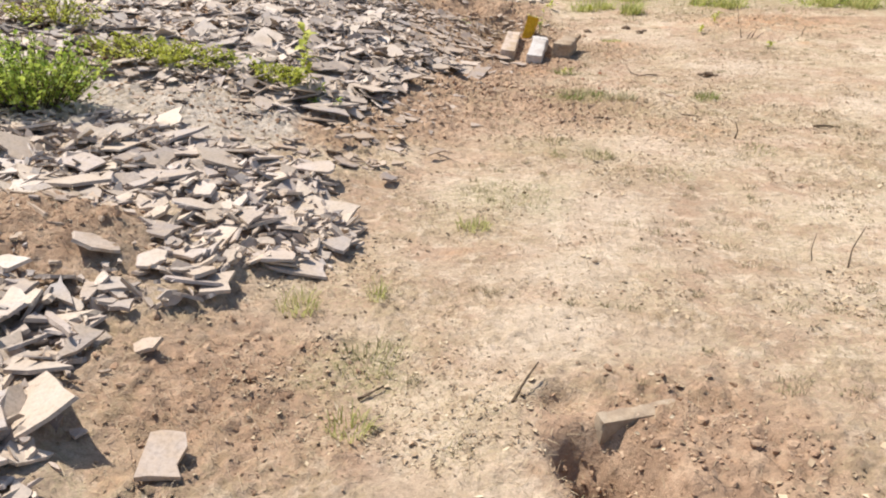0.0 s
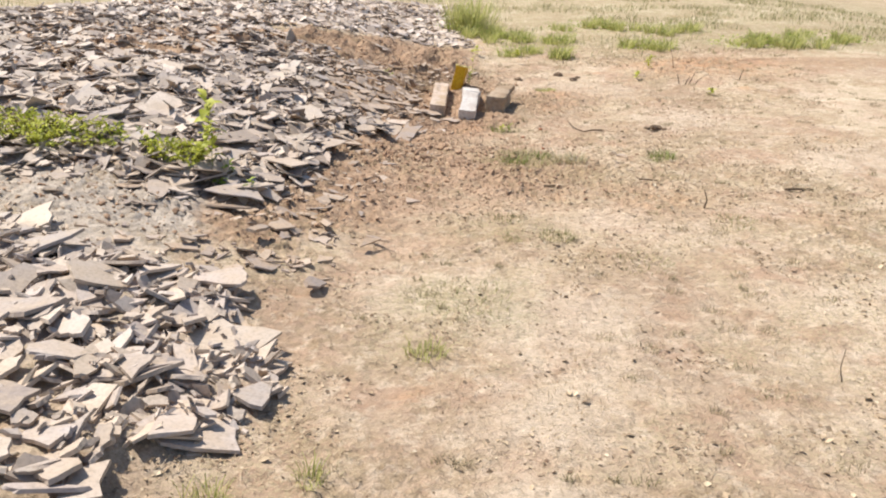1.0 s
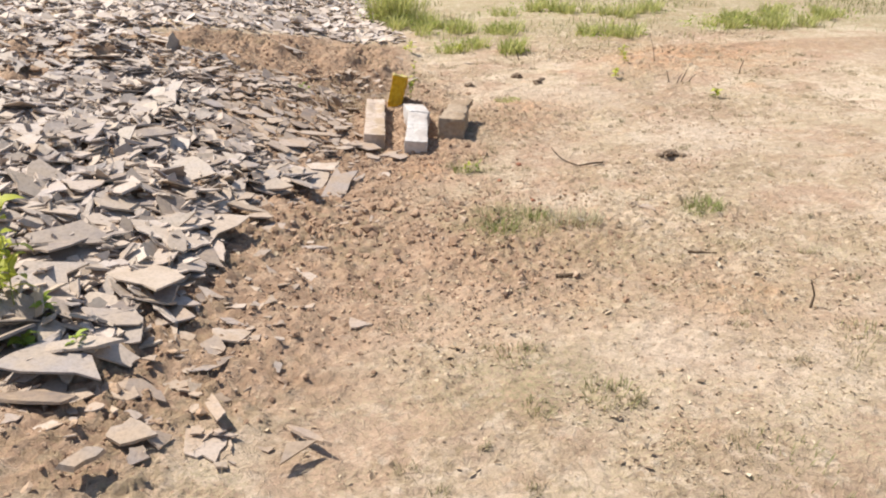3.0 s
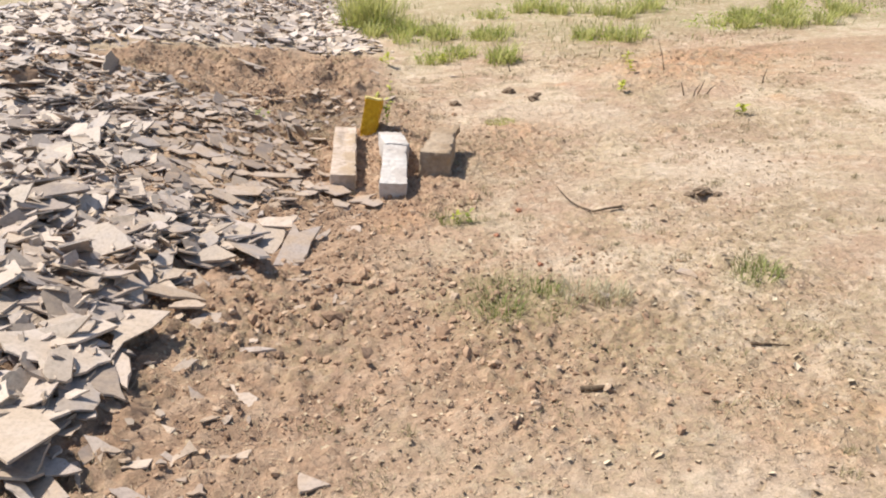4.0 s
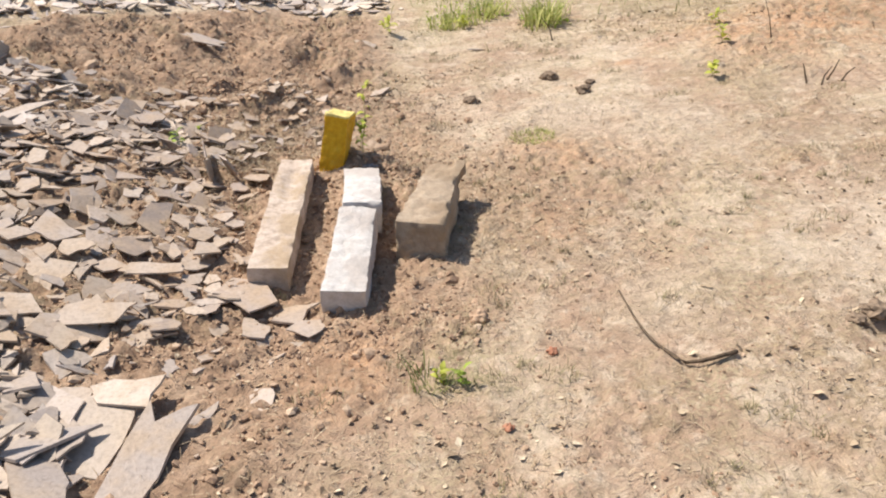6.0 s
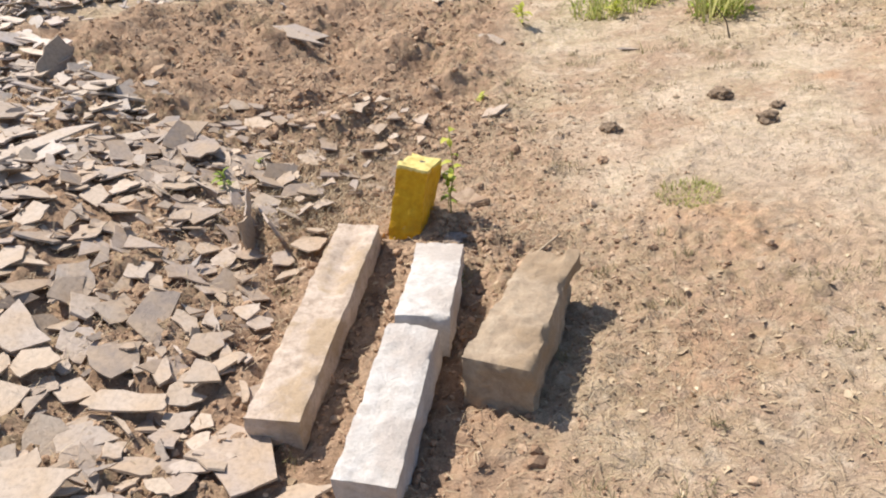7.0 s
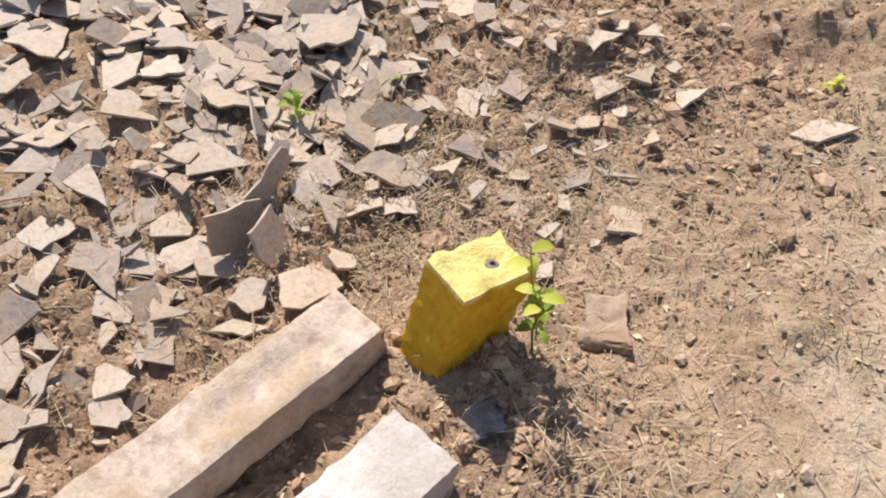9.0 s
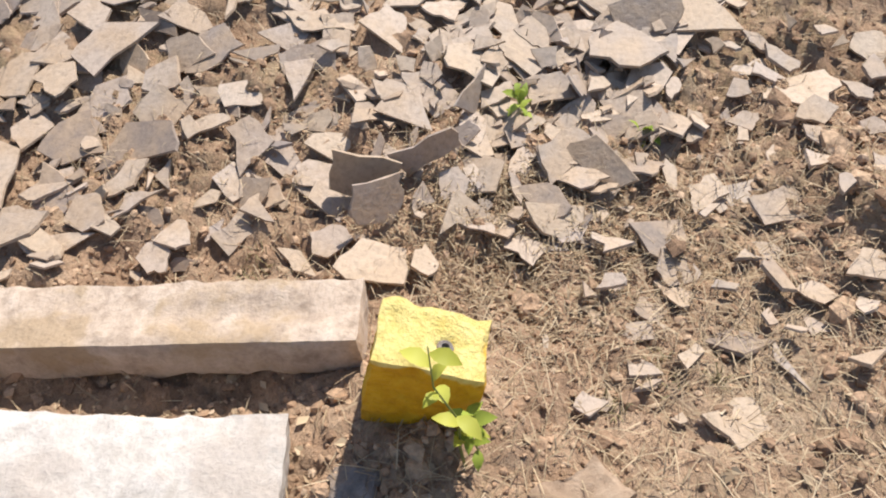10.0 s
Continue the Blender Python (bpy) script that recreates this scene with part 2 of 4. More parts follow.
def between(v, *knots):
    for (a, p), (b, q) in zip(knots, knots[1:]):
        if v <= b:
            return p + (q - p) * max(0.0, (v - a) / (b - a))
    return knots[-1][1]


def heap_edge(y):
    return between(y, (5.1, -1.5), (5.5, -1.1), (6.4, -0.98), (7.0, -0.98), (7.4, -0.72), (7.9, -0.48), (8.4, -0.34), (9.3, -0.42), (9.7, -0.50), (10.0, -0.95), (10.4, -1.5), (11.0, -2.4), (11.5, -3.2))


def near_edge(y):
    return between(y, (1.0, -1.05), (2.1, -1.22), (2.5, -1.42), (2.8, -1.08), (3.1, -0.96), (3.5, -0.74), (4.2, -1.0), (4.45, -1.3), (4.7, -2.6))


def earth_band(x, y):
    mid = 11.3 + min(0.0, (x + 1.0) * 0.85)
    return step(1.5, 0.9, abs(y - mid)) * step(0.5, -0.3, x) * step(-5.0, -2.6, x + 0.8 * wobble(x, y, 0.9, 34))


def chips_at(x, y):
    """How thickly stone chips lie, 0 to 1."""
    w = 0.16 * wobble(x, y, 2.2, 1) + 0.10 * wobble(x, y, 6, 2)
    thin = (1 - 0.7 * hill(x, y, -0.62, 8.0, 0.34)) * (1 - 0.6 * hill(x, y, -0.85, 8.5, 0.25))
    main = thin * step(0.10, -0.12, x - heap_edge(y) + w) * step(5.0, 5.6, y + w) * (1 - (0.55 - 0.12 * step(-1.3, -2.3, x)) * earth_band(x, y)) if y < 11.6 else 0.0
    near = step(0.08, -0.10, x - near_edge(y) + w) * step(4.75, 4.4, y + w) if y < 5 else 0.0
    near *= step(-3.7, -2.9, x + 3 * w) * step(0.5, 1.5, y + 3 * w)
    main *= step(-6.6, -5.2, x + 3 * w)
    near *= (1 - 0.98 * hill(x, y, -1.60, 2.98, 0.32)) * (1 - 0.98 * hill(x, y, -2.08, 2.98, 0.44))
    near *= 1 - 0.75 * hill(x, y, -1.2, 2.25, 0.25)
    field = step(0.6, -0.4, y - 11.0 - (x + 4.9) * 1.7 + 2 * w)
    main *= field
    far = field * step(12.0, 12.9, y + 2 * w - min(0.0, (x + 1) * 0.8)) * step(0.35, -0.25, x + w + 0.03 * (y - 13)) * (1 - earth_band(x, y))
    dust = (0.18 + 0.10 * step(-1.6, -1.3, x)) * step(4.3, 4.6, y) * step(5.7, 5.3, y) * step(-0.55, -0.8, x) * step(-4.6, -3.6, x + 3 * w)
    fringe = (0.09 + 0.14 * step(6.8, 6.0, y)) * step(0.75, 0.1, x - heap_edge(y) + w) * step(4.6, 5.0, y) * step(10.6, 10.2, y)
    return max(main, near, far, dust, fringe)


def earth_at(x, y):
    """Bare turned brown soil."""
    w = 0.25 * wobble(x, y, 1.7, 3)
    beside = step(-5.5, -4.0, x + w) * step(1.25, 0.35, x - heap_edge(y) + w) * step(4.5, 5.0, y) * step(11.0, 10.0, y)
    path = 0.75 * hill(x, y, 0.25, 6.6, 1.0)
    front = 0.9 * hill(x, y, -0.85, 2.25, 0.55) + 1.0 * hill(x, y, 0.65, 2.1, 0.5) + hill(x, y, -1.9, 2.98, 0.5)
    stones = max(0.7 * hill(x, y, 0.15, 9.3, 0.75), 0.65 * hill(x, y, 0.1, 10.05, 0.6), 0.55 * hill(x, y, 0.8, 9.3, 0.8))
    band = earth_band(x, y)
    bank = 0.6 * step(0.6, 0.2, abs(y - 11.3 - 0.1 * (x - 3) + w)) * step(1.8, 2.8, x) * step(8, 5, x)
    return min(1.0, max(beside * 0.8, bank, path, front, stones, band, 0.55 * hill(x, y, 2.4, 10.8, 0.7)))


def dust_at(x, y):
    return min(1.0, 0.9 * step(4.2, 4.6, y) * step(5.7, 5.2, y) * step(-1.25, -1.6, x) * step(-5.0, -3.4, x + 0.6 * wobble(x, y, 1.1, 33)) + (0.5 if y < 5 or y > 12 else 0.12) * chips_at(x, y) * (1 - earth_band(x, y)))


def green_at(x, y):
    w = wobble(x, y, 0.9, 5)
    g = 0.75 * step(10.5, 13.0, y + 1.2 * w) * step(0.0, 0.6, x)
    g = max(g, 0.9 * step(-0.5, 0.8, y - 11.2 - (x + 4.9) * 1.7))
    for cx, cy, r, a in ((0.40, 6.95, 0.35, 0.9), (0.0, 4.4, 0.5, 0.6), (-0.45, 2.5, 0.3, 0.7), (0.3, 5.4, 0.4, 0.55), (0.86, 9.7, 0.2, 0.6), (1.44, 6.95, 0.2, 0.7), (0.35, 7.9, 0.2, 0.6), (2.2, 5.0, 0.6, 0.45), (1.2, 4.0, 0.5, 0.35), (0.85, 6.5, 0.5, 0.5), (1.6, 6.4, 0.5, 0.45)):
        g = max(g, a * hill(x, y, cx, cy, r))
    return g


def sand_at(x, y):
    """Bare pale sand along the trodden middle."""
    return max(a * hill(x, y, cx, cy, r) for cx, cy, r, a in ((0.18, 2.75, 0.32, 0.95), (0.30, 3.4, 0.33, 0.85), (0.40, 4.2, 0.5, 0.9), (1.1, 9.7, 0.8, 0.7), (1.9, 8.3, 0.6, 0.7), (2.3, 4.6, 0.4, 0.8), (0.9, 5.6, 0.4, 0.7), (2.9, 7.0, 0.6, 0.6)))


def rough_at(x, y):
    e = earth_at(x, y)
    z = 0.012 * wobble(x, y, 3.1, 6) + 0.007 * wobble(x, y, 8, 7)
    z += e * 0.022 * abs(wobble(x, y, 6, 9))
    z += 0.05 * chips_at(x, y) * (0.5 + wobble(x, y, 2.6, 11))
    z += earth_band(x, y) * (0.22 * max(0.0, wobble(x, y, 2.1, 12)) + 0.07 * wobble(x, y, 5, 13))
    z += 0.11 * (hill(x, y, -1.66, 2.98, 0.24) + hill(x, y, -2.0, 2.98, 0.30)) * (1 + 0.4 * wobble(x, y, 6, 14))
    z += 0.04 * hill(x, y, 2.4, 10.9, 0.5)
    z += 0.10 * hill(x, y, -0.04, 9.43, 0.21) + 0.06 * hill(x, y, -0.62, 9.42, 0.15)
    return z


def floor_at(x, y):
    return lie(x, y) + rough_at(x, y)


GRID, PLAN = {}, {}


def grid_value(g, name, x, y):
    i = int((x - g["x0"]) / g["step"]) if g["x0"] <= x < g["x1"] else None
    if i is None or not g["y0"] <= y < g["y1"]:
        i, j = int(g["xs"].searchsorted(x)) - 1, int(g["ys"].searchsorted(y)) - 1
    else:
        i, j = i + g["i0"], int((y - g["y0"]) / g["step"]) + g["j0"]
    xs, ys, zs = g["xs"], g["ys"], g[name]
    u, v = (x - xs[i]) / (xs[i + 1] - xs[i]), (y - ys[j]) / (ys[j + 1] - ys[j])
    return float((zs[j, i] * (1 - u) + zs[j, i + 1] * u) * (1 - v) + (zs[j + 1, i] * (1 - u) + zs[j + 1, i + 1] * u) * v)


def on_ground(x, y):
    """The height of the finished ground sheet."""
    return grid_value(GRID, "z", x, y)


def chips_near(x, y):
    return grid_value(PLAN, "chips", x, y)


def earth_near(x, y):
    return grid_value(PLAN, "earth", x, y)


def sand_near(x, y):
    return grid_value(PLAN, "sand", x, y)


def grid_lines(a, b, fine, reach):
    """Even steps from a to b, then ever wider ones out to the horizon."""
    before, after = [], []
    for out, v, way in ((before, a, -1), (after, b, 1)):
        g = fine
        while abs(v - (a if way < 0 else b)) < reach:
            g *= 1.22
            v += way * g
            out.append(v)
    n = round((b - a) / fine)
    return np.array(before[::-1] + [a + (b - a) * k / n for k in range(n + 1)] + after), len(before), (b - a) / n


def grid(a, b, c, d, fine):
    xs, i0, q = grid_lines(a, b, fine, 260)
    ys, j0, q = grid_lines(c, d, (b - a) / round((b - a) / fine), 300)
    return {"xs": xs, "ys": ys, "i0": i0, "j0": j0, "x0": a, "x1": b - 1e-6, "y0": c, "y1": d - 1e-6, "step": q}


def crumble(xs, ys, scale, seed):
    """Gradient noise over a whole grid of points, about -1 to 1."""
    r = np.random.RandomState(seed)
    angle = r.uniform(0, math.tau, (256, 256))
    gx, gy = np.cos(angle), np.sin(angle)
    X, Y = xs * scale + seed * 3.7, ys * scale - seed * 1.9
    I, J = np.floor(X).astype(int), np.floor(Y).astype(int)
    U, V = X - I, Y - J
    fade = lambda t: t * t * t * (t * (t * 6 - 15) + 10)
    dot = lambda a, b: gx[(I + a) % 256, (J + b) % 256] * (U - a) + gy[(I + a) % 256, (J + b) % 256] * (V - b)
    fu, fv = fade(U), fade(V)
    low = dot(0, 0) * (1 - fu) + dot(1, 0) * fu
    high = dot(0, 1) * (1 - fu) + dot(1, 1) * fu
    return 1.5 * (low * (1 - fv) + high * fv)


def ground_sheet():
    PLAN.update(grid(-3.6, 3.2, 1.2, 12.6, 0.05))
    rows = []
    for y in PLAN["ys"]:
        for x in PLAN["xs"]:
            if -12 < x < 12 and -4 < y < 26:
                rows.append((floor_at(x, y), chips_at(x, y), earth_at(x, y), dust_at(x, y), green_at(x, y), sand_at(x, y)))
            else:
                rows.append((lie(max(-12, min(12, x)), max(-4, min(26, y))), 0.0, 0.2, 0.0, 0.5, 0.0))
    data = np.array(rows).reshape(len(PLAN["ys"]), len(PLAN["xs"]), 6)
    PLAN.update(chips=data[:, :, 1], earth=data[:, :, 2], sand=data[:, :, 5])

    GRID.update(grid(-3.3, 3.0, 1.4, 12.2, 0.0150))
    xs, ys = GRID["xs"], GRID["ys"]
    xs[0], ys[0], xs[-1], ys[-1] = PLAN["xs"][1], PLAN["ys"][1], PLAN["xs"][-2], PLAN["ys"][-2]
    i = np.clip(PLAN["xs"].searchsorted(xs) - 1, 0, len(PLAN["xs"]) - 2)
    j = np.clip(PLAN["ys"].searchsorted(ys) - 1, 0, len(PLAN["ys"]) - 2)
    u = ((xs - PLAN["xs"][i]) / (PLAN["xs"][i + 1] - PLAN["xs"][i]))[None, :, None]
    v = ((ys - PLAN["ys"][j]) / (PLAN["ys"][j + 1] - PLAN["ys"][j]))[:, None, None]
    top, bottom = data[j][:, i] * (1 - u) + data[j][:, i + 1] * u, data[j + 1][:, i] * (1 - u) + data[j + 1][:, i + 1] * u
    fine = top * (1 - v) + bottom * v
    X, Y = np.meshgrid(xs, ys)
    earth, sand = fine[:, :, 2], fine[:, :, 5]
    near = np.clip((14 - np.abs(Y - 2)) / 2, 0, 1) * np.clip((6 - np.abs(X)) / 2, 0, 1)
    n8, n17, n34 = (crumble(X, Y, k, q) for k, q in ((8, 1), (17, 2), (34, 3)))
    patch = np.clip(1.6 * (crumble(X, Y, 1.2, 4) + 0.7 * crumble(X, Y, 3.4, 5) + 0.1), 0, 1) * (1 - 0.8 * sand)
    patch = np.clip(patch + 0.8 * np.exp(-((X - 0.7) ** 2 + (Y - 8.75) ** 2) / 0.25) * (0.8 + crumble(X, Y, 6, 8)), 0, 1)
    patch = np.clip(patch + 0.75 * np.exp(-((X - 1.2) ** 2 + (Y - 6.55) ** 2) / 0.7) * (0.8 + crumble(X, Y, 5, 7)), 0, 1)
    broken = np.clip(earth * 1.15 + 0.5 * crumble(X, Y, 4.5, 6) * (earth > 0.05), 0, 1)
    z = fine[:, :, 0] + near * (0.005 * n8 + 0.003 * n17 + 0.0022 * n34)
    z += near * patch * (0.014 * np.abs(n17) + 0.016 * np.abs(n34))
    z += near * broken * (0.030 * np.abs(n8) + 0.026 * np.abs(n17) + 0.021 * np.abs(n34) - 0.012)
    for px, py, r, deep in ((0.345, 2.06, 0.105, 0.15), (0.40, 1.96, 0.115, 0.14), (0.45, 1.86, 0.12, 0.08), (0.27, 2.33, 0.075, 0.06), (1.60, 7.90, 0.05, 0.035)):
        z -= deep * np.exp(-(((X - px) ** 2 + (Y - py) ** 2) / (r * r)) ** 1.6) * (1 + 0.25 * n17)
    GRID["z"] = z
    h, w = z.shape
    me = bpy.data.meshes.new("ground")
    k = np.arange((h - 1) * w).reshape(h - 1, w)[:, :-1].ravel()
    quads = np.stack((k, k + 1, k + 1 + w, k + w), axis=1)
    me.vertices.add(h * w)
    me.vertices.foreach_set("co", np.stack((X, Y, z), axis=2).ravel())
    me.loops.add(quads.size)
    me.loops.foreach_set("vertex_index", quads.ravel())
    me.polygons.add(len(quads))
    me.polygons.foreach_set("loop_start", np.arange(len(quads)) * 4)
    me.polygons.foreach_set("use_smooth", np.ones(len(quads), dtype=bool))
    me.update(calc_edges=True)
    kinds = np.stack((np.maximum(earth, 0.0), fine[:, :, 3], fine[:, :, 4], sand), axis=2)
    me.attributes.new("soil_kind", "FLOAT_COLOR", "POINT").data.foreach_set("color", kinds.ravel())
    mottle = me.attributes.new("litter_patch", "FLOAT", "POINT")
    mottle.data.foreach_set("value", patch.ravel())
    red = sum(a * np.exp(-((X - px) ** 2 + (Y - py) ** 2) / (r * r)) for px, py, r, a in ((2.5, 11.0, 0.6, 1.0), (3.3, 11.1, 0.7, 0.8), (0.03, 7.95, 0.2, 0.9), (0.85, 8.78, 0.2, 0.7), (0.95, 9.45, 0.25, 0.8), (1.25, 5.95, 0.3, 0.7), (0.28, 9.72, 0.14, 0.6)))
    me.attributes.new("red_soil", "FLOAT", "POINT").data.foreach_set("value", red.ravel())
    me.materials.append(SOIL)
    return tagged(new("ground", me), "dry tan and brown earth with sparse grass, sloping gently", "ground", kind="structure")


ground_sheet()


# ---- building helpers ----
def mesh_of(name, verts, faces, mat, smooth=False):
    me = bpy.data.meshes.new(name)
    me.from_pydata(verts, [], faces)
    if smooth:
        me.polygons.foreach_set("use_smooth", [True] * len(faces))
    me.materials.append(mat)
    return me


def part(name, me, parent, m=None, label=""):
    ob = new(name, me)
    ob.parent = parent
    if m is not None:
        ob.matrix_basis = m
    return tagged(ob, label)


def thing(name, x, y, label, category, group="", z=None):
    ob = new(name)
    ob.location = (x, y, on_ground(x, y) if z is None else z)
    ob.empty_display_size = 0.05
    return tagged(ob, label, category, group)


def rough_block(name, size, mat, seed, chip=0.006, wave=0.008, taper=(1, 1), step_len=0.014, bulges=()):
    """A hewn stone: a box of small faces, its faces uneven and its edges broken. taper: width and height at its far end over those at its near end."""
    lx, ly, lz = size
    n = [max(2, round(s / step_len)) for s in size]
    index, verts, faces = {}, [], []

    def vert(i, j, k):
        if (i, j, k) not in index:
            index[i, j, k] = len(verts)
            u, v, w = (q / m - 0.5 for q, m in zip((i, j, k), n))
            f = v + 0.5
            p = Vector((u * lx * (1 + (taper[0] - 1) * f), v * ly, w * lz * (1 + (taper[1] - 1) * f)))
            rim = sum(abs(abs(q) - 0.5) < 1e-6 for q in (u, v, w))
            out = Vector((u * 2 if abs(u) > 0.49 else 0, v * 2 if abs(v) > 0.49 else 0, w * 2 if abs(w) > 0.49 else 0)).normalized()
            s = Vector((seed * 5.1, seed * 2.7, seed))
            d = wave * noise.noise(p * 9 + s) + chip * noise.noise(p * 34 + s) + 0.5 * chip * noise.noise(p * 80 + s)
            if rim > 1:
                d -= 0.0015 + chip * 1.9 * max(0.0, noise.noise(p * 20 - s))
            for (bx, by, bz), r, a in bulges:
                d += a * math.exp(-((u - bx) ** 2 + (v - by) ** 2 + (w - bz) ** 2) / (r * r))
            verts.append(p + out * d)
        return index[i, j, k]
    for a, b, c in ((0, 1, 2), (1, 2, 0), (2, 0, 1)):
        for side in (0, n[c]):
            for i in range(n[a]):
                for j in range(n[b]):
                    quad = []
                    for di, dj in ((0, 0), (1, 0), (1, 1), (0, 1)):
                        q = [0, 0, 0]
                        q[a], q[b], q[c] = i + di, j + dj, side
                        quad.append(vert(*q))
                    faces.append(quad if side else quad[::-1])
    me = mesh_of(name, verts, faces, mat, True)
    me.set_sharp_from_angle(angle=radians(38))
    return me


# ---- the hewn stones ----
def between_ends(near, far, thick, roll=0.0):
    """The pose of a stone whose top runs from the middle of its near end to that of its far end."""
    a, b = Vector(near), Vector(far)
    d = b - a
    turn = pose(0, 0, 0, 0, 0, -math.degrees(math.atan2(d.x, d.y))) @ pose(0, 0, 0, math.degrees(math.asin(d.z / d.length)), roll, 0)
    return Matrix.Translation((a + b) / 2) @ turn @ Matrix.Translation((0, 0, -thick / 2))


slab = tagged(new("granite_post", rough_block("granite_post", (0.142, 0.88, 0.098), GRANITE_PALE, 1, 0.0045, 0.006, (0.97, 1.0), bulges=(((0.0, 0.28, 0.5), 0.22, -0.012),))),
              "long tan rough-hewn granite post lying on the ground", "stone post", "granite posts")
slab.matrix_world = between_ends((-0.262, 8.445, -0.087), (-0.247, 9.318, -0.043), 0.098)
white_a = tagged(new("whitewashed_stone", rough_block("whitewashed_stone", (0.150, 0.47, 0.115), WHITEWASH, 2, 0.005, 0.005, (0.90, 1.0))),
                 "whitewashed rough granite block lying tilted end to end with another", "stone block", "whitewashed blocks")
white_a.matrix_world = between_ends((0.006, 8.257, -0.072), (0.042, 8.712, 0.012), 0.115)
white_b = tagged(new("whitewashed_stone", rough_block("whitewashed_stone", (0.143, 0.465, 0.13), WHITEWASH, 3, 0.005, 0.006, (1.04, 1.0))),
                 "whitewashed granite block with chipped edges beside the yellow marker", "stone block", "whitewashed blocks")
white_b.matrix_world = between_ends((0.056, 8.765, 0.006), (0.034, 9.226, -0.047), 0.13)
brown = tagged(new("granite_post", rough_block("granite_post", (0.185, 0.49, 0.175), GRANITE_BROWN, 4, 0.008, 0.014, (0.66, 1.05), bulges=(((0.5, 0.5, 0.5), 0.16, 0.035), ((0.5, 0.1, -0.1), 0.3, 0.012)))),
               "short brown rough-hewn granite post, wider at one end", "stone post", "granite posts")
brown.matrix_world = between_ends((0.263, 8.584, 0.008), (0.376, 9.056, 0.028), 0.175)
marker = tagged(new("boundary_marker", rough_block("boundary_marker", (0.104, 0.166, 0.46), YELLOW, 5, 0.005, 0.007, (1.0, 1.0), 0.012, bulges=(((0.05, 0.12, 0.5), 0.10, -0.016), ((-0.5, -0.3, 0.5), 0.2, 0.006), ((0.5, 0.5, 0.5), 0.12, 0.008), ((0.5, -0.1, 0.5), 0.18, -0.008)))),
                "leaning square granite boundary marker painted bright yellow", "boundary marker")
marker.matrix_world = Matrix.Translation((-0.058, 9.454, 0.124)) @ pose(0, 0, 0, 0, 0, -8) @ pose(0, 0, 0, -10.5, 7.5, 0) @ Matrix.Translation((0, 0, -0.23))

pin_v = [(0.013 * k * math.cos(math.tau * i / 14), 0.013 * k * math.sin(math.tau * i / 14), z) for k, z in ((1.0, -0.01), (1.0, 0.004), (0.8, 0.006), (0.45, 0.006), (0.4, 0.001)) for i in range(14)]
pin_f = [(14 * k + i, 14 * k + (i + 1) % 14, 14 * k + 14 + (i + 1) % 14, 14 * k + 14 + i) for k in range(4) for i in range(14)] + [tuple(range(56, 70))]
pin = new("centre_pin", mesh_of("centre_pin", pin_v, pin_f, ASH))
pin.parent = marker
pin.location = (0.005, 0.02, 0.218)
tagged(pin, "small grey centre pin with a hole")


# ---- stone chips ----
rng = random.Random(7)


def chip_shape(length, width, thick, r):
    """An angular flake: three to six sharp corners, its sides snapped off unevenly and its rim sloping."""
    k = r.choice((3, 4, 4, 4, 5, 5, 6))
    turn = r.uniform(0, math.tau)
    corners = []
    for i in range(k):
        a = turn + math.tau * (i + r.uniform(-0.36, 0.36)) / k
        q = r.uniform(0.5, 1.0)
        corners.append((math.cos(a) * q, math.sin(a) * q))
    ring = []
    for (ax, ay), (bx, by) in zip(corners, corners[1:] + corners[:1]):
        ring.append((ax, ay))
        cuts = 1 if length < 0.06 else 2
        if r.random() < 0.8:
            for c in range(cuts):
                f = (c + 1 + r.uniform(-0.25, 0.25)) / (cuts + 1)
                d = r.gauss(0, 0.055)
                ring.append((ax + (bx - ax) * f + (by - ay) * d, ay + (by - ay) * f - (bx - ax) * d))
    k = len(ring)
    spans = [(min(c), max(c)) for c in zip(*ring)]
    ring = [tuple(((c - lo) / (hi - lo) - 0.5) * size for c, (lo, hi), size in zip(p, spans, (length, width))) for p in ring]
    bevel = [1 - min(0.2, r.uniform(-0.2, 0.9) * thick / max(0.02, width)) for _ in ring]
    wedge, warp = r.uniform(-0.5, 0.5), r.gauss(0, 0.25)
    low = [(x, y, -thick / 2) for x, y in ring]
    high = [(x * q, y * q, thick / 2 * (1 + wedge * x / length + warp * y / width)) for (x, y), q in zip(ring, bevel)]
    faces = [tuple(range(k))[::-1], tuple(range(k, 2 * k))] + [(i, (i + 1) % k, k + (i + 1) % k, k + i) for i in range(k)]
    return low + high, faces


near_heap = thing("stone_rubble_heap", -1.4, 3.4, "low heap of broken grey and buff slate offcuts", "rubble heap", "rubble heaps")
main_heap = thing("stone_rubble_heap", -1.5, 8.0, "broad heap of broken grey slate offcuts and flakes", "rubble heap", "rubble heaps")
far_heap = thing("stone_rubble_heap", -2.5, 14.0, "distant spread of broken grey slate, its colour lightened for sun glare", "rubble heap", "rubble heaps")
bpy.context.view_layer.update()
covered = []


def chip_pose(x, y, yaw, tilt, lean, lift):
    """A flake lies along the slope of the heap under it, but for its own tilt and lean."""
    k = (0.4 + 1.0 * step(7.4, 8.4, y)) / 0.3
    up = Vector((k * (lie(x - 0.15, y) - lie(x + 0.15, y)), k * (lie(x, y - 0.15) - lie(x, y + 0.15)), 1))
    slope = Vector((0, 0, 1)).rotation_difference(up).to_matrix().to_4x4()
    return Matrix.Translation((x, y, on_ground(x, y) + lift)) @ slope @ pose(0, 0, 0, tilt, lean, yaw)


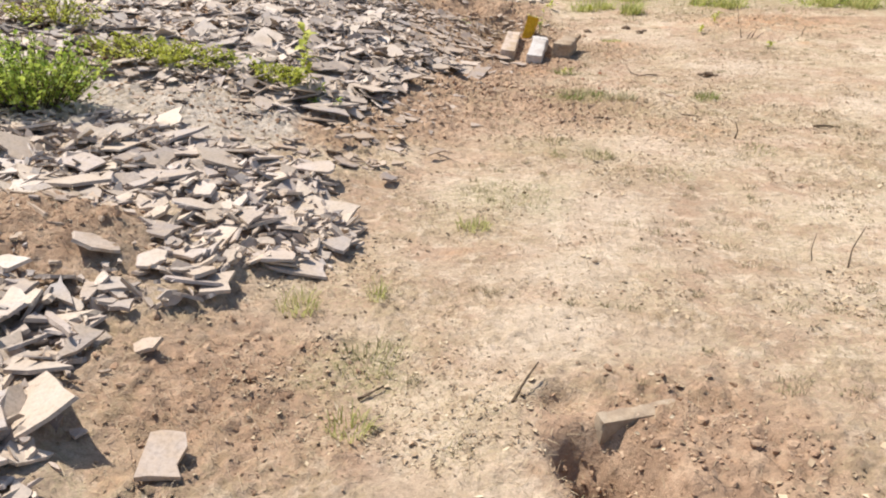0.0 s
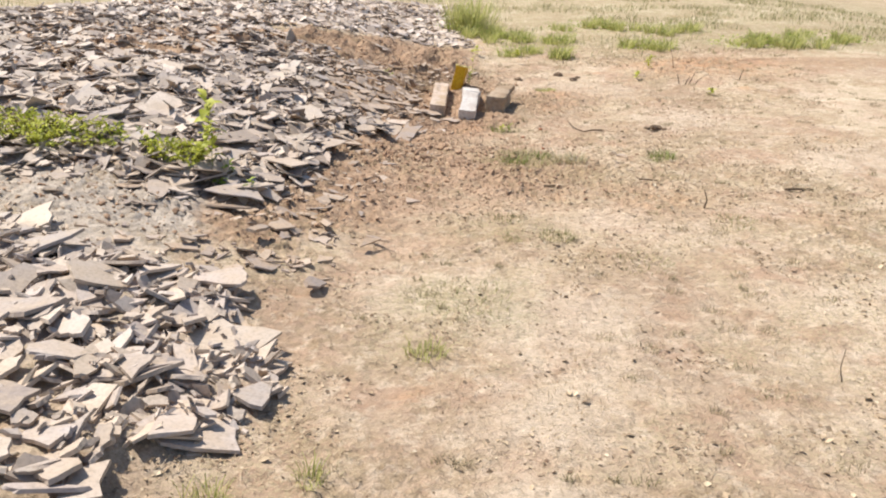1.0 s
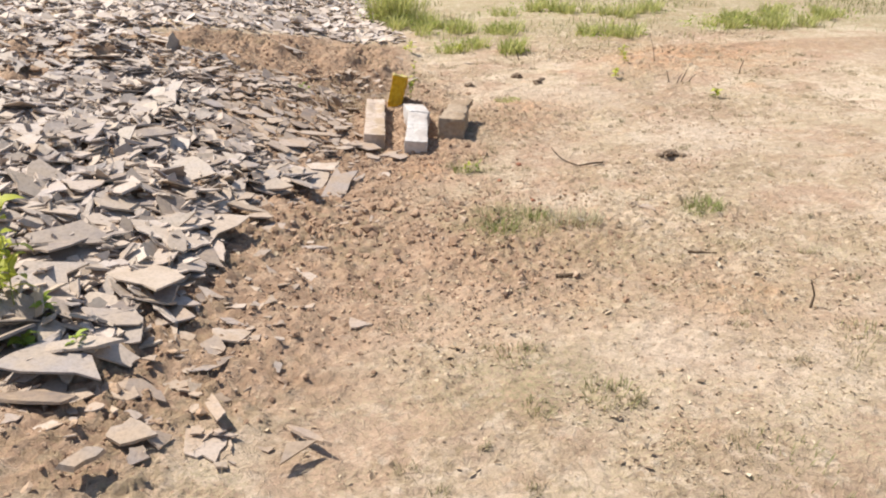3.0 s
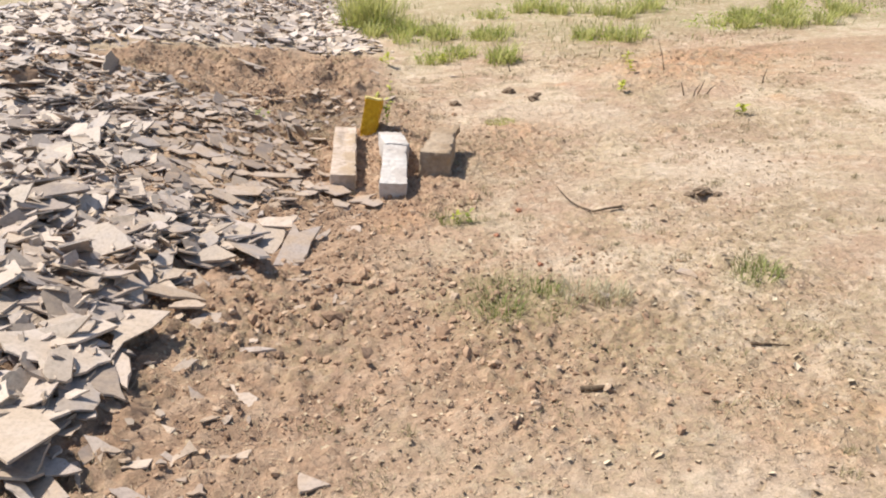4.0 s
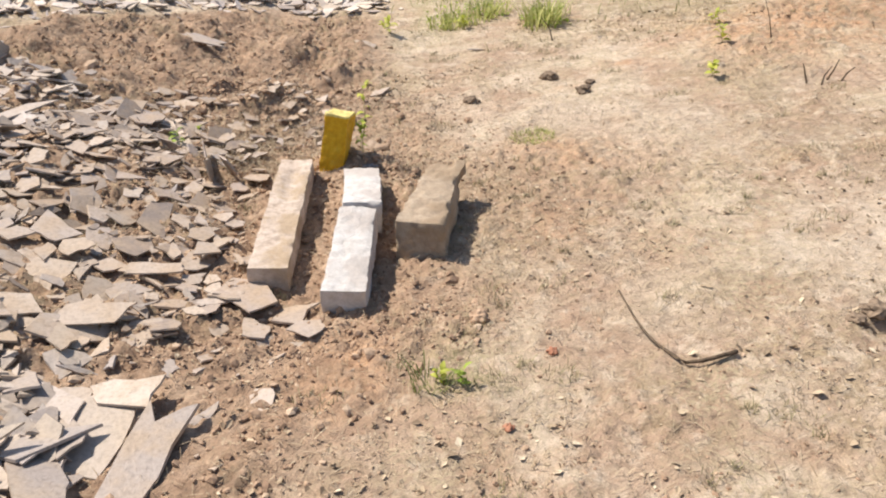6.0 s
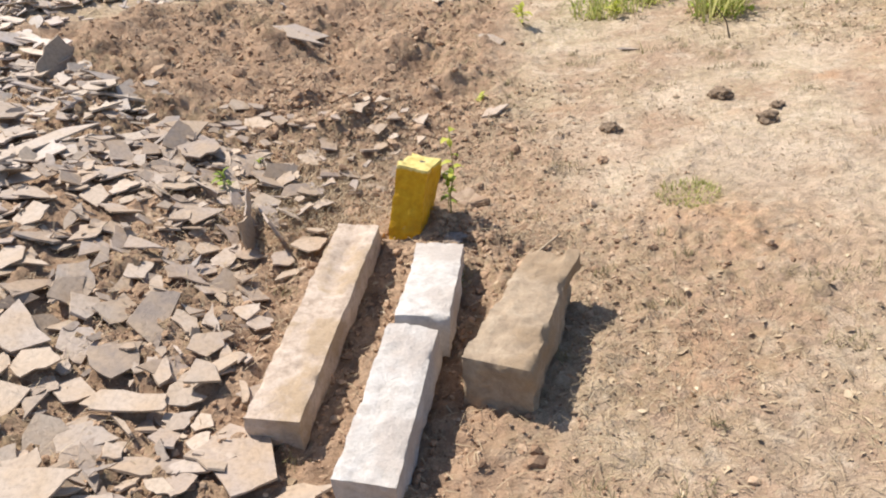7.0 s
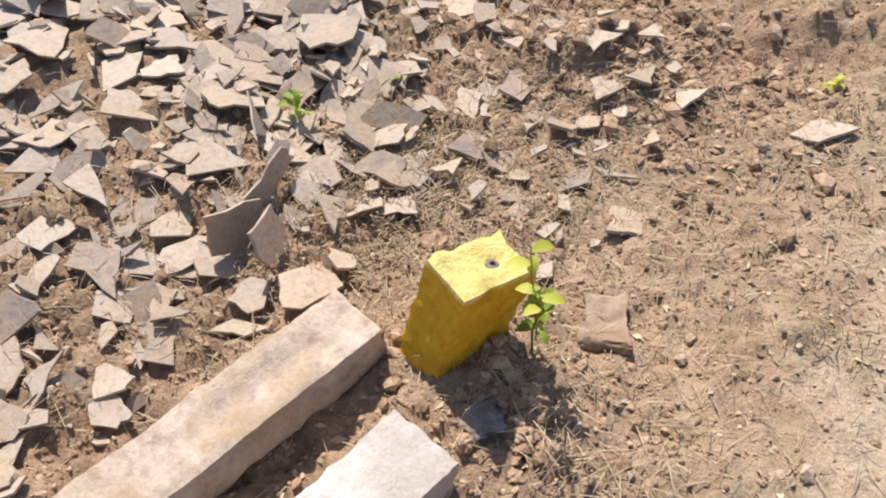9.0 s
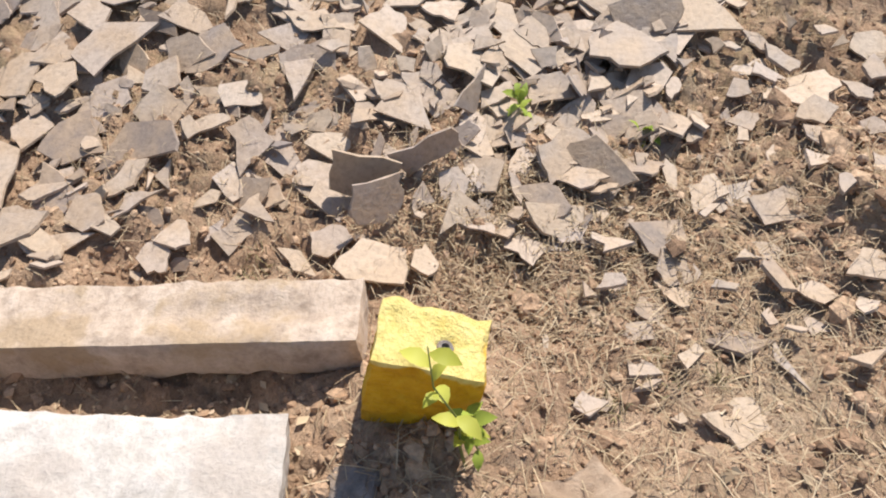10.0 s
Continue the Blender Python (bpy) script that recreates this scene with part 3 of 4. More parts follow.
def stained(x, y):
    return chips_at(x, y) < 0.3 and y < 9 or -1.4 + 0.3 * wobble(x, y, 2, 31) < x and 8.1 < y + 0.25 * wobble(x, y, 3, 30) < 11.0


def chip_object(x, y, length, width, m, parent):
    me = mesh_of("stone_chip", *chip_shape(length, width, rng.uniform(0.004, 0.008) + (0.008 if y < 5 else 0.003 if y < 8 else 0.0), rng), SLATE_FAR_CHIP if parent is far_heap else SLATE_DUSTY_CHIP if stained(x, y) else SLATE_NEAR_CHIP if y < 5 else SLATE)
    if parent is None:
        ob = new("stone_chip", me)
        ob.matrix_basis = m
        return ob
    return part("stone_chip", me, parent, Matrix.Translation(-parent.location) @ m)


def laid(x, y, length, width, yaw, tilt=None):
    """A large chip of a heap, at its place."""
    covered.append((x, y, 0.40 * min(length, width + 0.03)))
    if tilt is None:
        m = chip_pose(x, y, yaw, rng.gauss(0, 9 if y < 8 else 7), rng.gauss(0, 7), (0.028 if y < 8 else 0.016) + rng.uniform(0, 0.02 if y < 8 else 0.012))
    else:
        m = chip_pose(x, y, yaw, tilt, 8 if tilt > 20 else 0, 0.05 if tilt > 20 else 0.032)
    chip_object(x, y, length * 1.15, width * 1.18, m, near_heap if y < 5 else main_heap)


def scattered(x, y, length, width, yaw, tilt=None):
    """A single chip that lies by itself on the soil."""
    covered.append((x, y, 0.45 * min(length, width + 0.03)))
    m = chip_pose(x, y, yaw, rng.gauss(0, 6) if tilt is None else tilt, rng.gauss(0, 6), 0.008 if tilt is None else 0.03)
    tagged(chip_object(x, y, length * 1.12, width * 1.15, m, None), "loose angular flake of grey-buff slate on bare soil", "stone chip", "scattered stone chips")


laid(-0.76, 8.63, 0.12, 0.12, 113)
laid(-0.73, 8.80, 0.18, 0.10, 96)
laid(-0.84, 8.83, 0.12, 0.12, 93)
laid(-0.78, 8.93, 0.10, 0.06, 126)
laid(-0.82, 8.52, 0.10, 0.07, 146)
laid(-0.93, 8.56, 0.10, 0.10, 93)
laid(-1.03, 8.67, 0.15, 0.16, 76)
laid(-1.14, 8.51, 0.12, 0.14, 92)
laid(-0.93, 8.81, 0.09, 0.07, 112)
laid(-1.01, 8.92, 0.13, 0.11, 100)
laid(-0.90, 8.95, 0.09, 0.07, 125)
laid(-0.99, 9.02, 0.10, 0.05, 77)
laid(-0.91, 9.13, 0.11, 0.09, 139)
laid(-1.04, 9.08, 0.11, 0.08, 89)
laid(-1.09, 9.15, 0.14, 0.08, 58)
laid(-1.07, 9.32, 0.11, 0.13, 102)
laid(-1.11, 8.85, 0.14, 0.14, 99)
laid(-0.82, 9.38, 0.16, 0.10, 48)
scattered(-0.85, 9.53, 0.13, 0.06, 153, 55)
laid(-0.99, 9.50, 0.17, 0.09, 100)
laid(-1.13, 9.47, 0.10, 0.08, 44)
laid(-1.07, 9.68, 0.10, 0.08, 33)
laid(-1.17, 9.90, 0.07, 0.07, 61)
laid(-1.17, 10.08, 0.16, 0.14, 99)
laid(-0.94, 10.30, 0.18, 0.11, 119)
laid(-1.10, 10.50, 0.08, 0.09, 58)
laid(-0.66, 9.21, 0.13, 0.06, 77)
laid(-0.43, 9.32, 0.13, 0.09, 91)
laid(-0.49, 9.23, 0.08, 0.07, 71)
laid(-0.45, 9.17, 0.11, 0.04, 50)
laid(-0.45, 8.89, 0.06, 0.07, 133)
laid(-0.48, 8.64, 0.16, 0.05, 56)
laid(-0.63, 8.80, 0.10, 0.06, 125)
laid(-0.64, 8.88, 0.04, 0.06, 120)
laid(-0.65, 9.02, 0.08, 0.08, 120)
laid(-0.56, 8.84, 0.10, 0.05, 97)
laid(-0.51, 8.78, 0.05, 0.05, 121)
laid(-0.50, 8.92, 0.07, 0.07, 87)
laid(-0.56, 9.09, 0.07, 0.05, 63)
laid(-0.86, 9.01, 0.09, 0.07, 109)
laid(-0.79, 9.17, 0.09, 0.05, 115)
scattered(-0.51, 9.91, 0.12, 0.11, 38)
scattered(-0.48, 10.11, 0.16, 0.06, 119)
scattered(-0.58, 10.16, 0.11, 0.08, 115)
scattered(-0.63, 10.01, 0.10, 0.07, 132)
scattered(-0.63, 10.08, 0.11, 0.06, 117)
scattered(-0.68, 10.26, 0.07, 0.06, 89)
scattered(-0.64, 10.36, 0.06, 0.07, 40)
scattered(-0.39, 10.26, 0.08, 0.08, 100)
scattered(-0.36, 10.17, 0.07, 0.05, 73)
scattered(-0.30, 10.16, 0.07, 0.05, 32)
scattered(-0.34, 9.86, 0.07, 0.06, 101)
scattered(-0.38, 9.91, 0.08, 0.05, 34)
scattered(-0.22, 9.91, 0.05, 0.05, 100)
scattered(-0.27, 10.00, 0.12, 0.06, 56)
scattered(-0.20, 9.81, 0.05, 0.06, 120)
scattered(-0.09, 9.97, 0.13, 0.09, 99)
scattered(-0.21, 10.08, 0.11, 0.04, -1)
scattered(-0.14, 9.74, 0.05, 0.04, 132)
laid(-0.43, 9.42, 0.05, 0.06, 122)
scattered(-0.51, 9.72, 0.07, 0.05, 115)
scattered(-0.29, 9.84, 0.09, 0.04, 102)
scattered(-0.79, 9.86, 0.13, 0.09, 124)
scattered(-0.79, 9.95, 0.11, 0.05, 119)
scattered(-0.67, 9.95, 0.11, 0.03, 3)
scattered(-0.57, 9.78, 0.04, 0.05, 88)
scattered(-0.72, 9.68, 0.06, 0.04, 93)
scattered(-0.82, 9.75, 0.13, 0.08, 107)
laid(-0.91, 9.70, 0.10, 0.07, 105)
laid(-0.96, 9.95, 0.07, 0.08, 80)
laid(-0.95, 10.15, 0.05, 0.06, 46)
scattered(-0.75, 10.28, 0.08, 0.06, 75)
scattered(-0.75, 10.19, 0.07, 0.04, 116)
laid(-1.11, 9.60, 0.11, 0.09, 64)
laid(-0.74, 3.42, 0.16, 0.13, 30, 3)
laid(-1.08, 2.84, 0.19, 0.13, 54)
laid(-1.37, 2.87, 0.13, 0.10, 73)
laid(-1.57, 2.83, 0.17, 0.12, 20)
laid(-0.87, 1.87, 0.11, 0.15, 12, 12)
laid(-1.81, 3.93, 0.23, 0.16, 52)
laid(-1.09, 4.25, 0.22, 0.15, 2)
laid(-1.35, 4.21, 0.22, 0.15, 47)
laid(-2.01, 3.42, 0.31, 0.21, 29)
laid(-1.79, 2.63, 0.10, 0.08, 53)
laid(-1.55, 2.36, 0.07, 0.06, 41)
laid(-1.47, 2.36, 0.28, 0.05, -49)
laid(-1.54, 2.52, 0.15, 0.08, -30)
laid(-1.33, 2.55, 0.09, 0.07, 54)
laid(-1.34, 2.27, 0.19, 0.06, 71)
laid(-1.15, 2.37, 0.09, 0.08, 35)
laid(-0.95, 3.18, 0.20, 0.14, 76)
laid(-1.03, 3.81, 0.28, 0.15, -59)
laid(-1.47, 3.65, 0.16, 0.12, -27)
laid(-2.08, 7.22, 0.40, 0.26, -13)
laid(-1.56, 6.82, 0.29, 0.20, 24)
laid(-1.20, 6.45, 0.14, 0.10, -30)
laid(-0.98, 6.31, 0.22, 0.09, -52)
laid(-1.26, 5.98, 0.10, 0.08, 58)
laid(-1.00, 5.08, 0.11, 0.09, 35)
laid(-1.08, 4.91, 0.12, 0.07, 30)
scattered(-0.34, 5.93, 0.08, 0.07, 16)
laid(-0.52, 5.04, 0.11, 0.06, 62)
laid(-0.49, 5.14, 0.18, 0.03, -48)
laid(-1.31, 5.22, 0.23, 0.11, 0)
laid(-1.38, 4.69, 0.10, 0.08, -7)
laid(-0.71, 4.45, 0.11, 0.08, 40)
laid(-1.15, 4.36, 0.11, 0.09, -2)
laid(-1.63, 9.72, 0.50, 0.09, 62)
laid(-1.33, 8.51, 0.22, 0.15, 26)
laid(-0.70, 7.52, 0.46, 0.11, -61)
laid(-1.16, 7.08, 0.24, 0.08, 49)
laid(-0.90, 6.97, 0.21, 0.10, 17)
laid(-0.96, 7.12, 0.13, 0.09, 77)
laid(-1.07, 6.97, 0.09, 0.08, -1)
laid(-0.97, 6.41, 0.24, 0.07, -57)
laid(-1.17, 7.58, 0.19, 0.13, 17)
laid(-0.98, 7.50, 0.14, 0.10, -18)
laid(-1.00, 8.20, 0.15, 0.11, -30)
laid(-0.47, 7.61, 0.35, 0.11, 76)
laid(-0.45, 7.39, 0.05, 0.05, 0)
laid(-0.57, 7.83, 0.18, 0.12, 10)
laid(-0.80, 8.15, 0.28, 0.11, 20)
laid(-0.84, 6.89, 0.12, 0.05, 4)
laid(-2.00, 10.09, 0.22, 0.15, -18)
laid(-1.05, 11.38, 0.27, 0.15, -60)
laid(-0.81, 8.19, 0.29, 0.09, 7)
laid(-0.67, 8.50, 0.19, 0.07, 13)
laid(-0.32, 8.38, 0.21, 0.14, -43)
laid(-0.16, 8.28, 0.12, 0.12, -19)
laid(-0.11, 8.16, 0.11, 0.07, 1)
laid(-0.80, 8.37, 0.15, 0.13, 38)
laid(-0.55, 8.33, 0.19, 0.06, 12)
laid(-0.27, 8.19, 0.08, 0.10, 5)
laid(-1.13, 11.51, 0.26, 0.28, -32)
scattered(-0.03, 11.51, 0.16, 0.16, -19)
laid(-0.51, 8.61, 0.08, 0.10, 29)
laid(-2.02, 10.62, 0.25, 0.22, 70, 58)
laid(-0.62, 9.30, 0.13, 0.10, 95, 66)
laid(-0.54, 9.33, 0.11, 0.09, 120, 55)
laid(-0.70, 9.14, 0.22, 0.11, 60)
laid(-0.66, 9.42, 0.14, 0.10, 100, 70)

# half-buried and stray pieces beside the path
scattered(1.18, 7.03, 0.09, 0.05, -40)
scattered(0.67, 6.93, 0.04, 0.03, 20)
scattered(0.78, 6.89, 0.06, 0.03, 120)
scattered(0.09, 10.50, 0.14, 0.11, 30)
scattered(0.70, 11.30, 0.10, 0.06, 10)


def heap_fill(heap, boxes, per_m2, size, singles, single_box, seed, slivers=0.15, thicker=0.0):
    """Random chips over the plan by their density: those of the nearest stretch as parts, the rest joined."""
    r = random.Random(seed)
    verts, faces, slots, made = [], [], [], 0
    for x0, y0, x1, y1, dense in boxes:
        for _ in range(int((x1 - x0) * (y1 - y0) * per_m2 * dense)):
            x, y = r.uniform(x0, x1), r.uniform(y0, y1)
            d = chips_at(x, y)
            if r.random() > d:
                continue
            open_floor = step(8.0, 8.6, y) * step(9.95, 9.5, y) * step(-1.6, -1.2, x)
            if r.random() < 0.52 * open_floor:
                continue
            length = min(0.36 if y < 8 else 0.19, max(0.025, size * (1 + 0.08 * step(8.4, 7.6, y) * step(4.5, 5.5, y)) * r.lognormvariate(0, 0.58))) * (0.5 + 0.5 * step(0.1, 0.6, d)) * (1 - 0.20 * open_floor)
            width = length * (r.uniform(0.14, 0.3) if r.random() < slivers else r.uniform(0.4, 0.95))
            flat = any((x - a) ** 2 + (y - b) ** 2 < q * q for a, b, q in covered)
            lift = r.uniform(0.0, 0.045) * d * (1 - 0.5 * open_floor) + 0.003 - (0.025 if flat else 0)
            steep = (7 + (19 if y < 7.5 else 15) * d) * (1 - 0.35 * open_floor) * (1 - 0.55 * step(0.10, 0.24, length))
            m = chip_pose(x, y, r.uniform(0, 360), r.gauss(0, steep), r.gauss(0, steep), lift)
            if -0.36 < x < 0.5 and 8.15 < y < 9.6:
                continue
            if made < singles and single_box[0] < x < single_box[2] and single_box[1] < y < single_box[3] and length > 0.075 and not flat:
                chip_object(x, y, length, width, m, heap)
                made += 1
                continue
            dusty = stained(x, y)
            v, f = chip_shape(length, width, (r.uniform(0.003, 0.007) if dusty else r.uniform(0.005, 0.011)) + thicker, r)
            slots += [1 if dusty and heap is not far_heap else 0] * len(f)
            o = len(verts)
            verts += [m @ Vector(p) for p in v]
            faces += [tuple(i + o for i in q) for q in f]
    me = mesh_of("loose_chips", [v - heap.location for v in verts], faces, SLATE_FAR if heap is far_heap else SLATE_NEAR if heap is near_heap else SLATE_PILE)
    me.materials.append(SLATE_DUSTY)
    me.polygons.foreach_set("material_index", slots)
    tagged(part("loose_chips", me, heap), kind="stuff")


heap_fill(near_heap, ((-4.2, 0.4, -0.6, 4.8, 1),), 520, 0.088, 240, (-2.0, 1.8, -0.6, 4.4), 11, 0.38, 0.004)
heap_fill(main_heap, ((-2.6, 5.0, 0.4, 10.6, 1), (-7.2, 5.0, -2.6, 11.5, 0.45)), 600, 0.100, 260, (-1.5, 6.3, -0.4, 10.0), 12, 0.18, 0.0)
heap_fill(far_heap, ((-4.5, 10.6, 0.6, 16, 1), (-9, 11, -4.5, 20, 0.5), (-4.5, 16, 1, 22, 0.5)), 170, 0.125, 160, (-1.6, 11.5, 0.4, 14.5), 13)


def strewn_flakes():
    """Flakes strewn thinly over the broken soil behind the marker."""
    r = random.Random(58)
    spots = list(covered)
    made = 0
    while made < 46:
        x, y = r.uniform(-1.15, -0.15), r.uniform(9.72, 10.5)
        length = min(0.15, 0.062 * r.lognormvariate(0, 0.4))
        if any((x - a) ** 2 + (y - b) ** 2 < (q + 0.4 * length) ** 2 for a, b, q in spots):
            continue
        spots.append((x, y, 0.45 * length))
        scattered(x, y, length, length * r.uniform(0.4, 0.9), r.uniform(0, 360), r.gauss(0, 16))
        made += 1


strewn_flakes()


# ---- soil clods, pebbles and straw ----
ICO_V = [Vector(v).normalized() for v in ((0, 1, 1.618), (0, 1, -1.618), (0, -1, 1.618), (0, -1, -1.618), (1, 1.618, 0), (1, -1.618, 0), (-1, 1.618, 0), (-1, -1.618, 0), (1.618, 0, 1), (1.618, 0, -1), (-1.618, 0, 1), (-1.618, 0, -1))]
ICO_F = [t for t in itertools.combinations(range(12), 3) if all((ICO_V[a] - ICO_V[b]).length < 1.1 for a, b in ((t[0], t[1]), (t[1], t[2]), (t[0], t[2])))]
ICO_F = [t if (ICO_V[t[1]] - ICO_V[t[0]]).cross(ICO_V[t[2]] - ICO_V[t[0]]).dot(ICO_V[t[0]]) > 0 else t[::-1] for t in ICO_F]


def clods():
    """Crumbs of soil: fine everywhere that the earth is bare, coarse in the turned band and round the marker."""
    r = random.Random(21)
    verts, faces = [], []
    for n in range(190000):
        if n % 3:
            x, y = r.uniform(-3.2, 2.6), r.uniform(1.5, 13.0)
        else:
            x, y = r.uniform(-1.0, 0.9), r.uniform(8.0, 10.8)
        e = earth_near(x, y)
        round_marker = hill(x, y, 0.12, 9.42, 0.3)
        if r.random() > 0.003 + (0.05 + 0.30 * hill(x, y, 0.9, 6.75, 0.75)) * step(4.6, 6.0, y) * step(9.4, 8.2, y) * step(-0.2, 0.5, x) * step(-0.4, 0.2, wobble(x, y, 1.7, 41)) + 0.15 * hill(x, y, -0.56, 9.6, 0.28) + 0.25 * hill(x, y, -0.1, 7.05, 0.6) + (0.6 if y < 8.3 else 0.38) * e * e + 0.08 * round_marker:
            continue
        s = min(0.022, (0.0048 if y < 8 else 0.0034) * r.lognormvariate(0, 0.58)) * (1 + 0.8 * earth_band(x, y) + 0.6 * hill(x, y, -0.1, 7.05, 0.6) + 0.5 * hill(x, y, 0.12, 9.38, 0.15)) * (0.6 + 0.4 * step(0.2, 0.5, e))
        m = Matrix.Translation((x, y, on_ground(x, y) + s * 0.25)) @ Euler((r.uniform(-0.6, 0.6), r.uniform(-0.6, 0.6), r.uniform(0, 6.28))).to_matrix().to_4x4() @ Matrix.Diagonal((s * r.uniform(0.8, 1.5), s, s * r.uniform(0.5, 0.85), 1))
        o = len(verts)
        verts += [m @ (v * r.uniform(0.6, 1.35)) for v in ICO_V]
        faces += [(a + o, b + o, d + o) for a, b, d in ICO_F]
    ob = new("soil_clods", mesh_of("soil_clods", verts, faces, CLOD))
    tagged(ob, "crumbly brown soil clods and small pebbles strewn over bare earth", "soil", kind="stuff")


clods()


def blade(verts, faces, root, heading, length, width, rise, droop):
    """One narrow leaf of three faces that rises and bends over."""
    d = Vector((math.cos(heading), math.sin(heading), 0))
    s = Vector((-d.y, d.x, 0)) * width / 2
    o = len(verts)
    a = root
    b = root + d * length * 0.45 + Vector((0, 0, rise * 0.7))
    c = root + d * length * 0.8 + Vector((0, 0, rise))
    e = root + d * length + Vector((0, 0, rise - droop))
    verts += [a - s, a + s, b - s, b + s, c - s * 0.6, c + s * 0.6, e]
    faces += [(o, o + 1, o + 3, o + 2), (o + 2, o + 3, o + 5, o + 4), (o + 4, o + 5, o + 6)]


def straw():
    r = random.Random(31)
    verts, faces = [], []
    for _ in range(90000):
        x, y = r.uniform(-2.2, 3.4), r.uniform(1.7, 13.0)
        k = max(0.25 + 0.75 * step(-0.1, 0.35, wobble(x, y, 1.3, 17) + 0.25), 1.0 * hill(x, y, -0.4, 9.75, 0.5))
        if r.random() > k * (1 - 0.9 * chips_near(x, y)) * (1 - 0.5 * earth_near(x, y) * step(9.6, 9.2, y)) + 0.35 * earth_band(x, y):
            continue
        h = 0.002 + 0.004 * r.random()
        blade(verts, faces, Vector((x, y, on_ground(x, y) + h)), r.uniform(0, math.tau), r.uniform(0.012, 0.055), r.uniform(0.0010, 0.0024), abs(r.gauss(0, 0.008)) if r.random() < 0.6 else r.uniform(0.006, 0.022), r.uniform(0, 0.012))
    for cx, cy, q, n in ((-0.45, 9.72, 0.24, 800), (0.30, 9.30, 0.22, 900), (0.62, 8.75, 0.30, 1100), (-0.2, 10.1, 0.25, 500), (-1.0, 10.7, 0.5, 900), (-0.9, 2.2, 0.3, 500), (-0.8, 9.0, 0.3, 900), (-1.85, 2.98, 0.28, 900), (-0.3, 10.9, 0.45, 1200), (-0.35, 9.98, 0.35, 1400), (-1.6, 10.9, 0.6, 900)):
        for _ in range(n):
            x, y = r.gauss(cx, q), r.gauss(cy, q)
            if -0.37 < x < 0.45 and 8.2 < y < 9.3:
                continue
            blade(verts, faces, Vector((x, y, on_ground(x, y) + 0.004)), r.uniform(0, math.tau), r.uniform(0.03, 0.09), r.uniform(0.0010, 0.0020), r.uniform(0.004, 0.03), r.uniform(0.0, 0.03))
    for _ in range(3200):
        x, y = r.gauss(-0.56, 0.17), r.gauss(9.60, 0.17)
        if -0.37 < x < 0.45 and 8.2 < y < 9.3:
            continue
        blade(verts, faces, Vector((x, y, on_ground(x, y) + 0.003)), r.uniform(0, math.tau), r.uniform(0.010, 0.035), r.uniform(0.0015, 0.0035), r.uniform(0.004, 0.022), r.uniform(0.0, 0.016))
    ob = new("dry_grass_litter", mesh_of("dry_grass_litter", verts, faces, STRAW))
    tagged(ob, "short bleached straw and dead grass lying over the soil", "dry grass", kind="stuff")


straw()


def stubble():
    """Low tussocks of half-dead grass, scattered over the open ground."""
    r = random.Random(37)
    verts, faces = [], []
    for _ in range(520):
        x, y = r.uniform(-0.5, 4.2), r.uniform(1.8, 12.5)
        if r.random() < max(chips_near(x, y), 0.8 * earth_near(x, y), 0.95 * sand_near(x, y)):
            continue
        q = r.uniform(0.012, 0.06)
        for _ in range(int(18 + 500 * q)):
            a, w = r.uniform(0, math.tau), q * math.sqrt(r.random())
            px, py = x + w * 1.5 * math.cos(a), y + w * math.sin(a)
            hgt = r.uniform(0.006, 0.028)
            blade(verts, faces, Vector((px, py, on_ground(px, py) - 0.002)), r.uniform(0, math.tau), r.uniform(0.008, 0.03), 0.0022, hgt, hgt * r.uniform(0, 0.6))
    ob = new("grass_stubble", mesh_of("grass_stubble", verts, faces, STUBBLE))
    tagged(ob, "low olive and brown stubble of half-dead grass", "dry grass", kind="stuff")


stubble()


def leaf_litter():
    """Crumpled flakes of dead leaf and grass, thick in patches and thin on the pale sand."""
    r = random.Random(33)
    verts, faces = [], []
    for _ in range(85000):
        y = 1.7 + 10.8 * r.random() ** 1.05
        x = r.uniform(-1.2, 1.6 + 0.22 * y)
        k = step(-0.05, 0.35, wobble(x, y, 1.1, 21) + 0.6 * wobble(x, y, 3.3, 22) + 0.25 * wobble(x, y, 9, 23) + 0.5 * hill(x, y, 0.95, 6.75, 0.8))
        if r.random() > (0.03 + 0.97 * k) * (1 - 0.9 * sand_near(x, y)) * (1 - 0.9 * chips_near(x, y)) * (1 - 0.5 * earth_near(x, y) * step(8.5, 8.0, y) - 0.85 * earth_near(x, y) * step(8.0, 8.5, y)):
            continue
        s = min(0.018, 0.0066 * r.lognormvariate(0, 0.45))
        c = Vector((x, y, on_ground(x, y) + 0.25 * s))
        a = r.uniform(0, math.tau)
        d, e = Vector((math.cos(a), math.sin(a), r.gauss(0, 0.35))) * s, Vector((-math.sin(a), math.cos(a), r.gauss(0, 0.35))) * s * r.uniform(0.3, 0.8)
        lift = Vector((0, 0, s * r.uniform(0.1, 0.5)))
        o = len(verts)
        verts += [c - d, c - e + lift, c + d * r.uniform(0.6, 1.2), c + e + lift * r.uniform(0, 1)]
        faces += [(o, o + 1, o + 2), (o, o + 2, o + 3)]
    ob = new("leaf_litter", mesh_of("leaf_litter", verts, faces, LITTER))
    tagged(ob, "crumpled brown and straw-coloured leaf litter over dry soil", "leaf litter", kind="stuff")


leaf_litter()


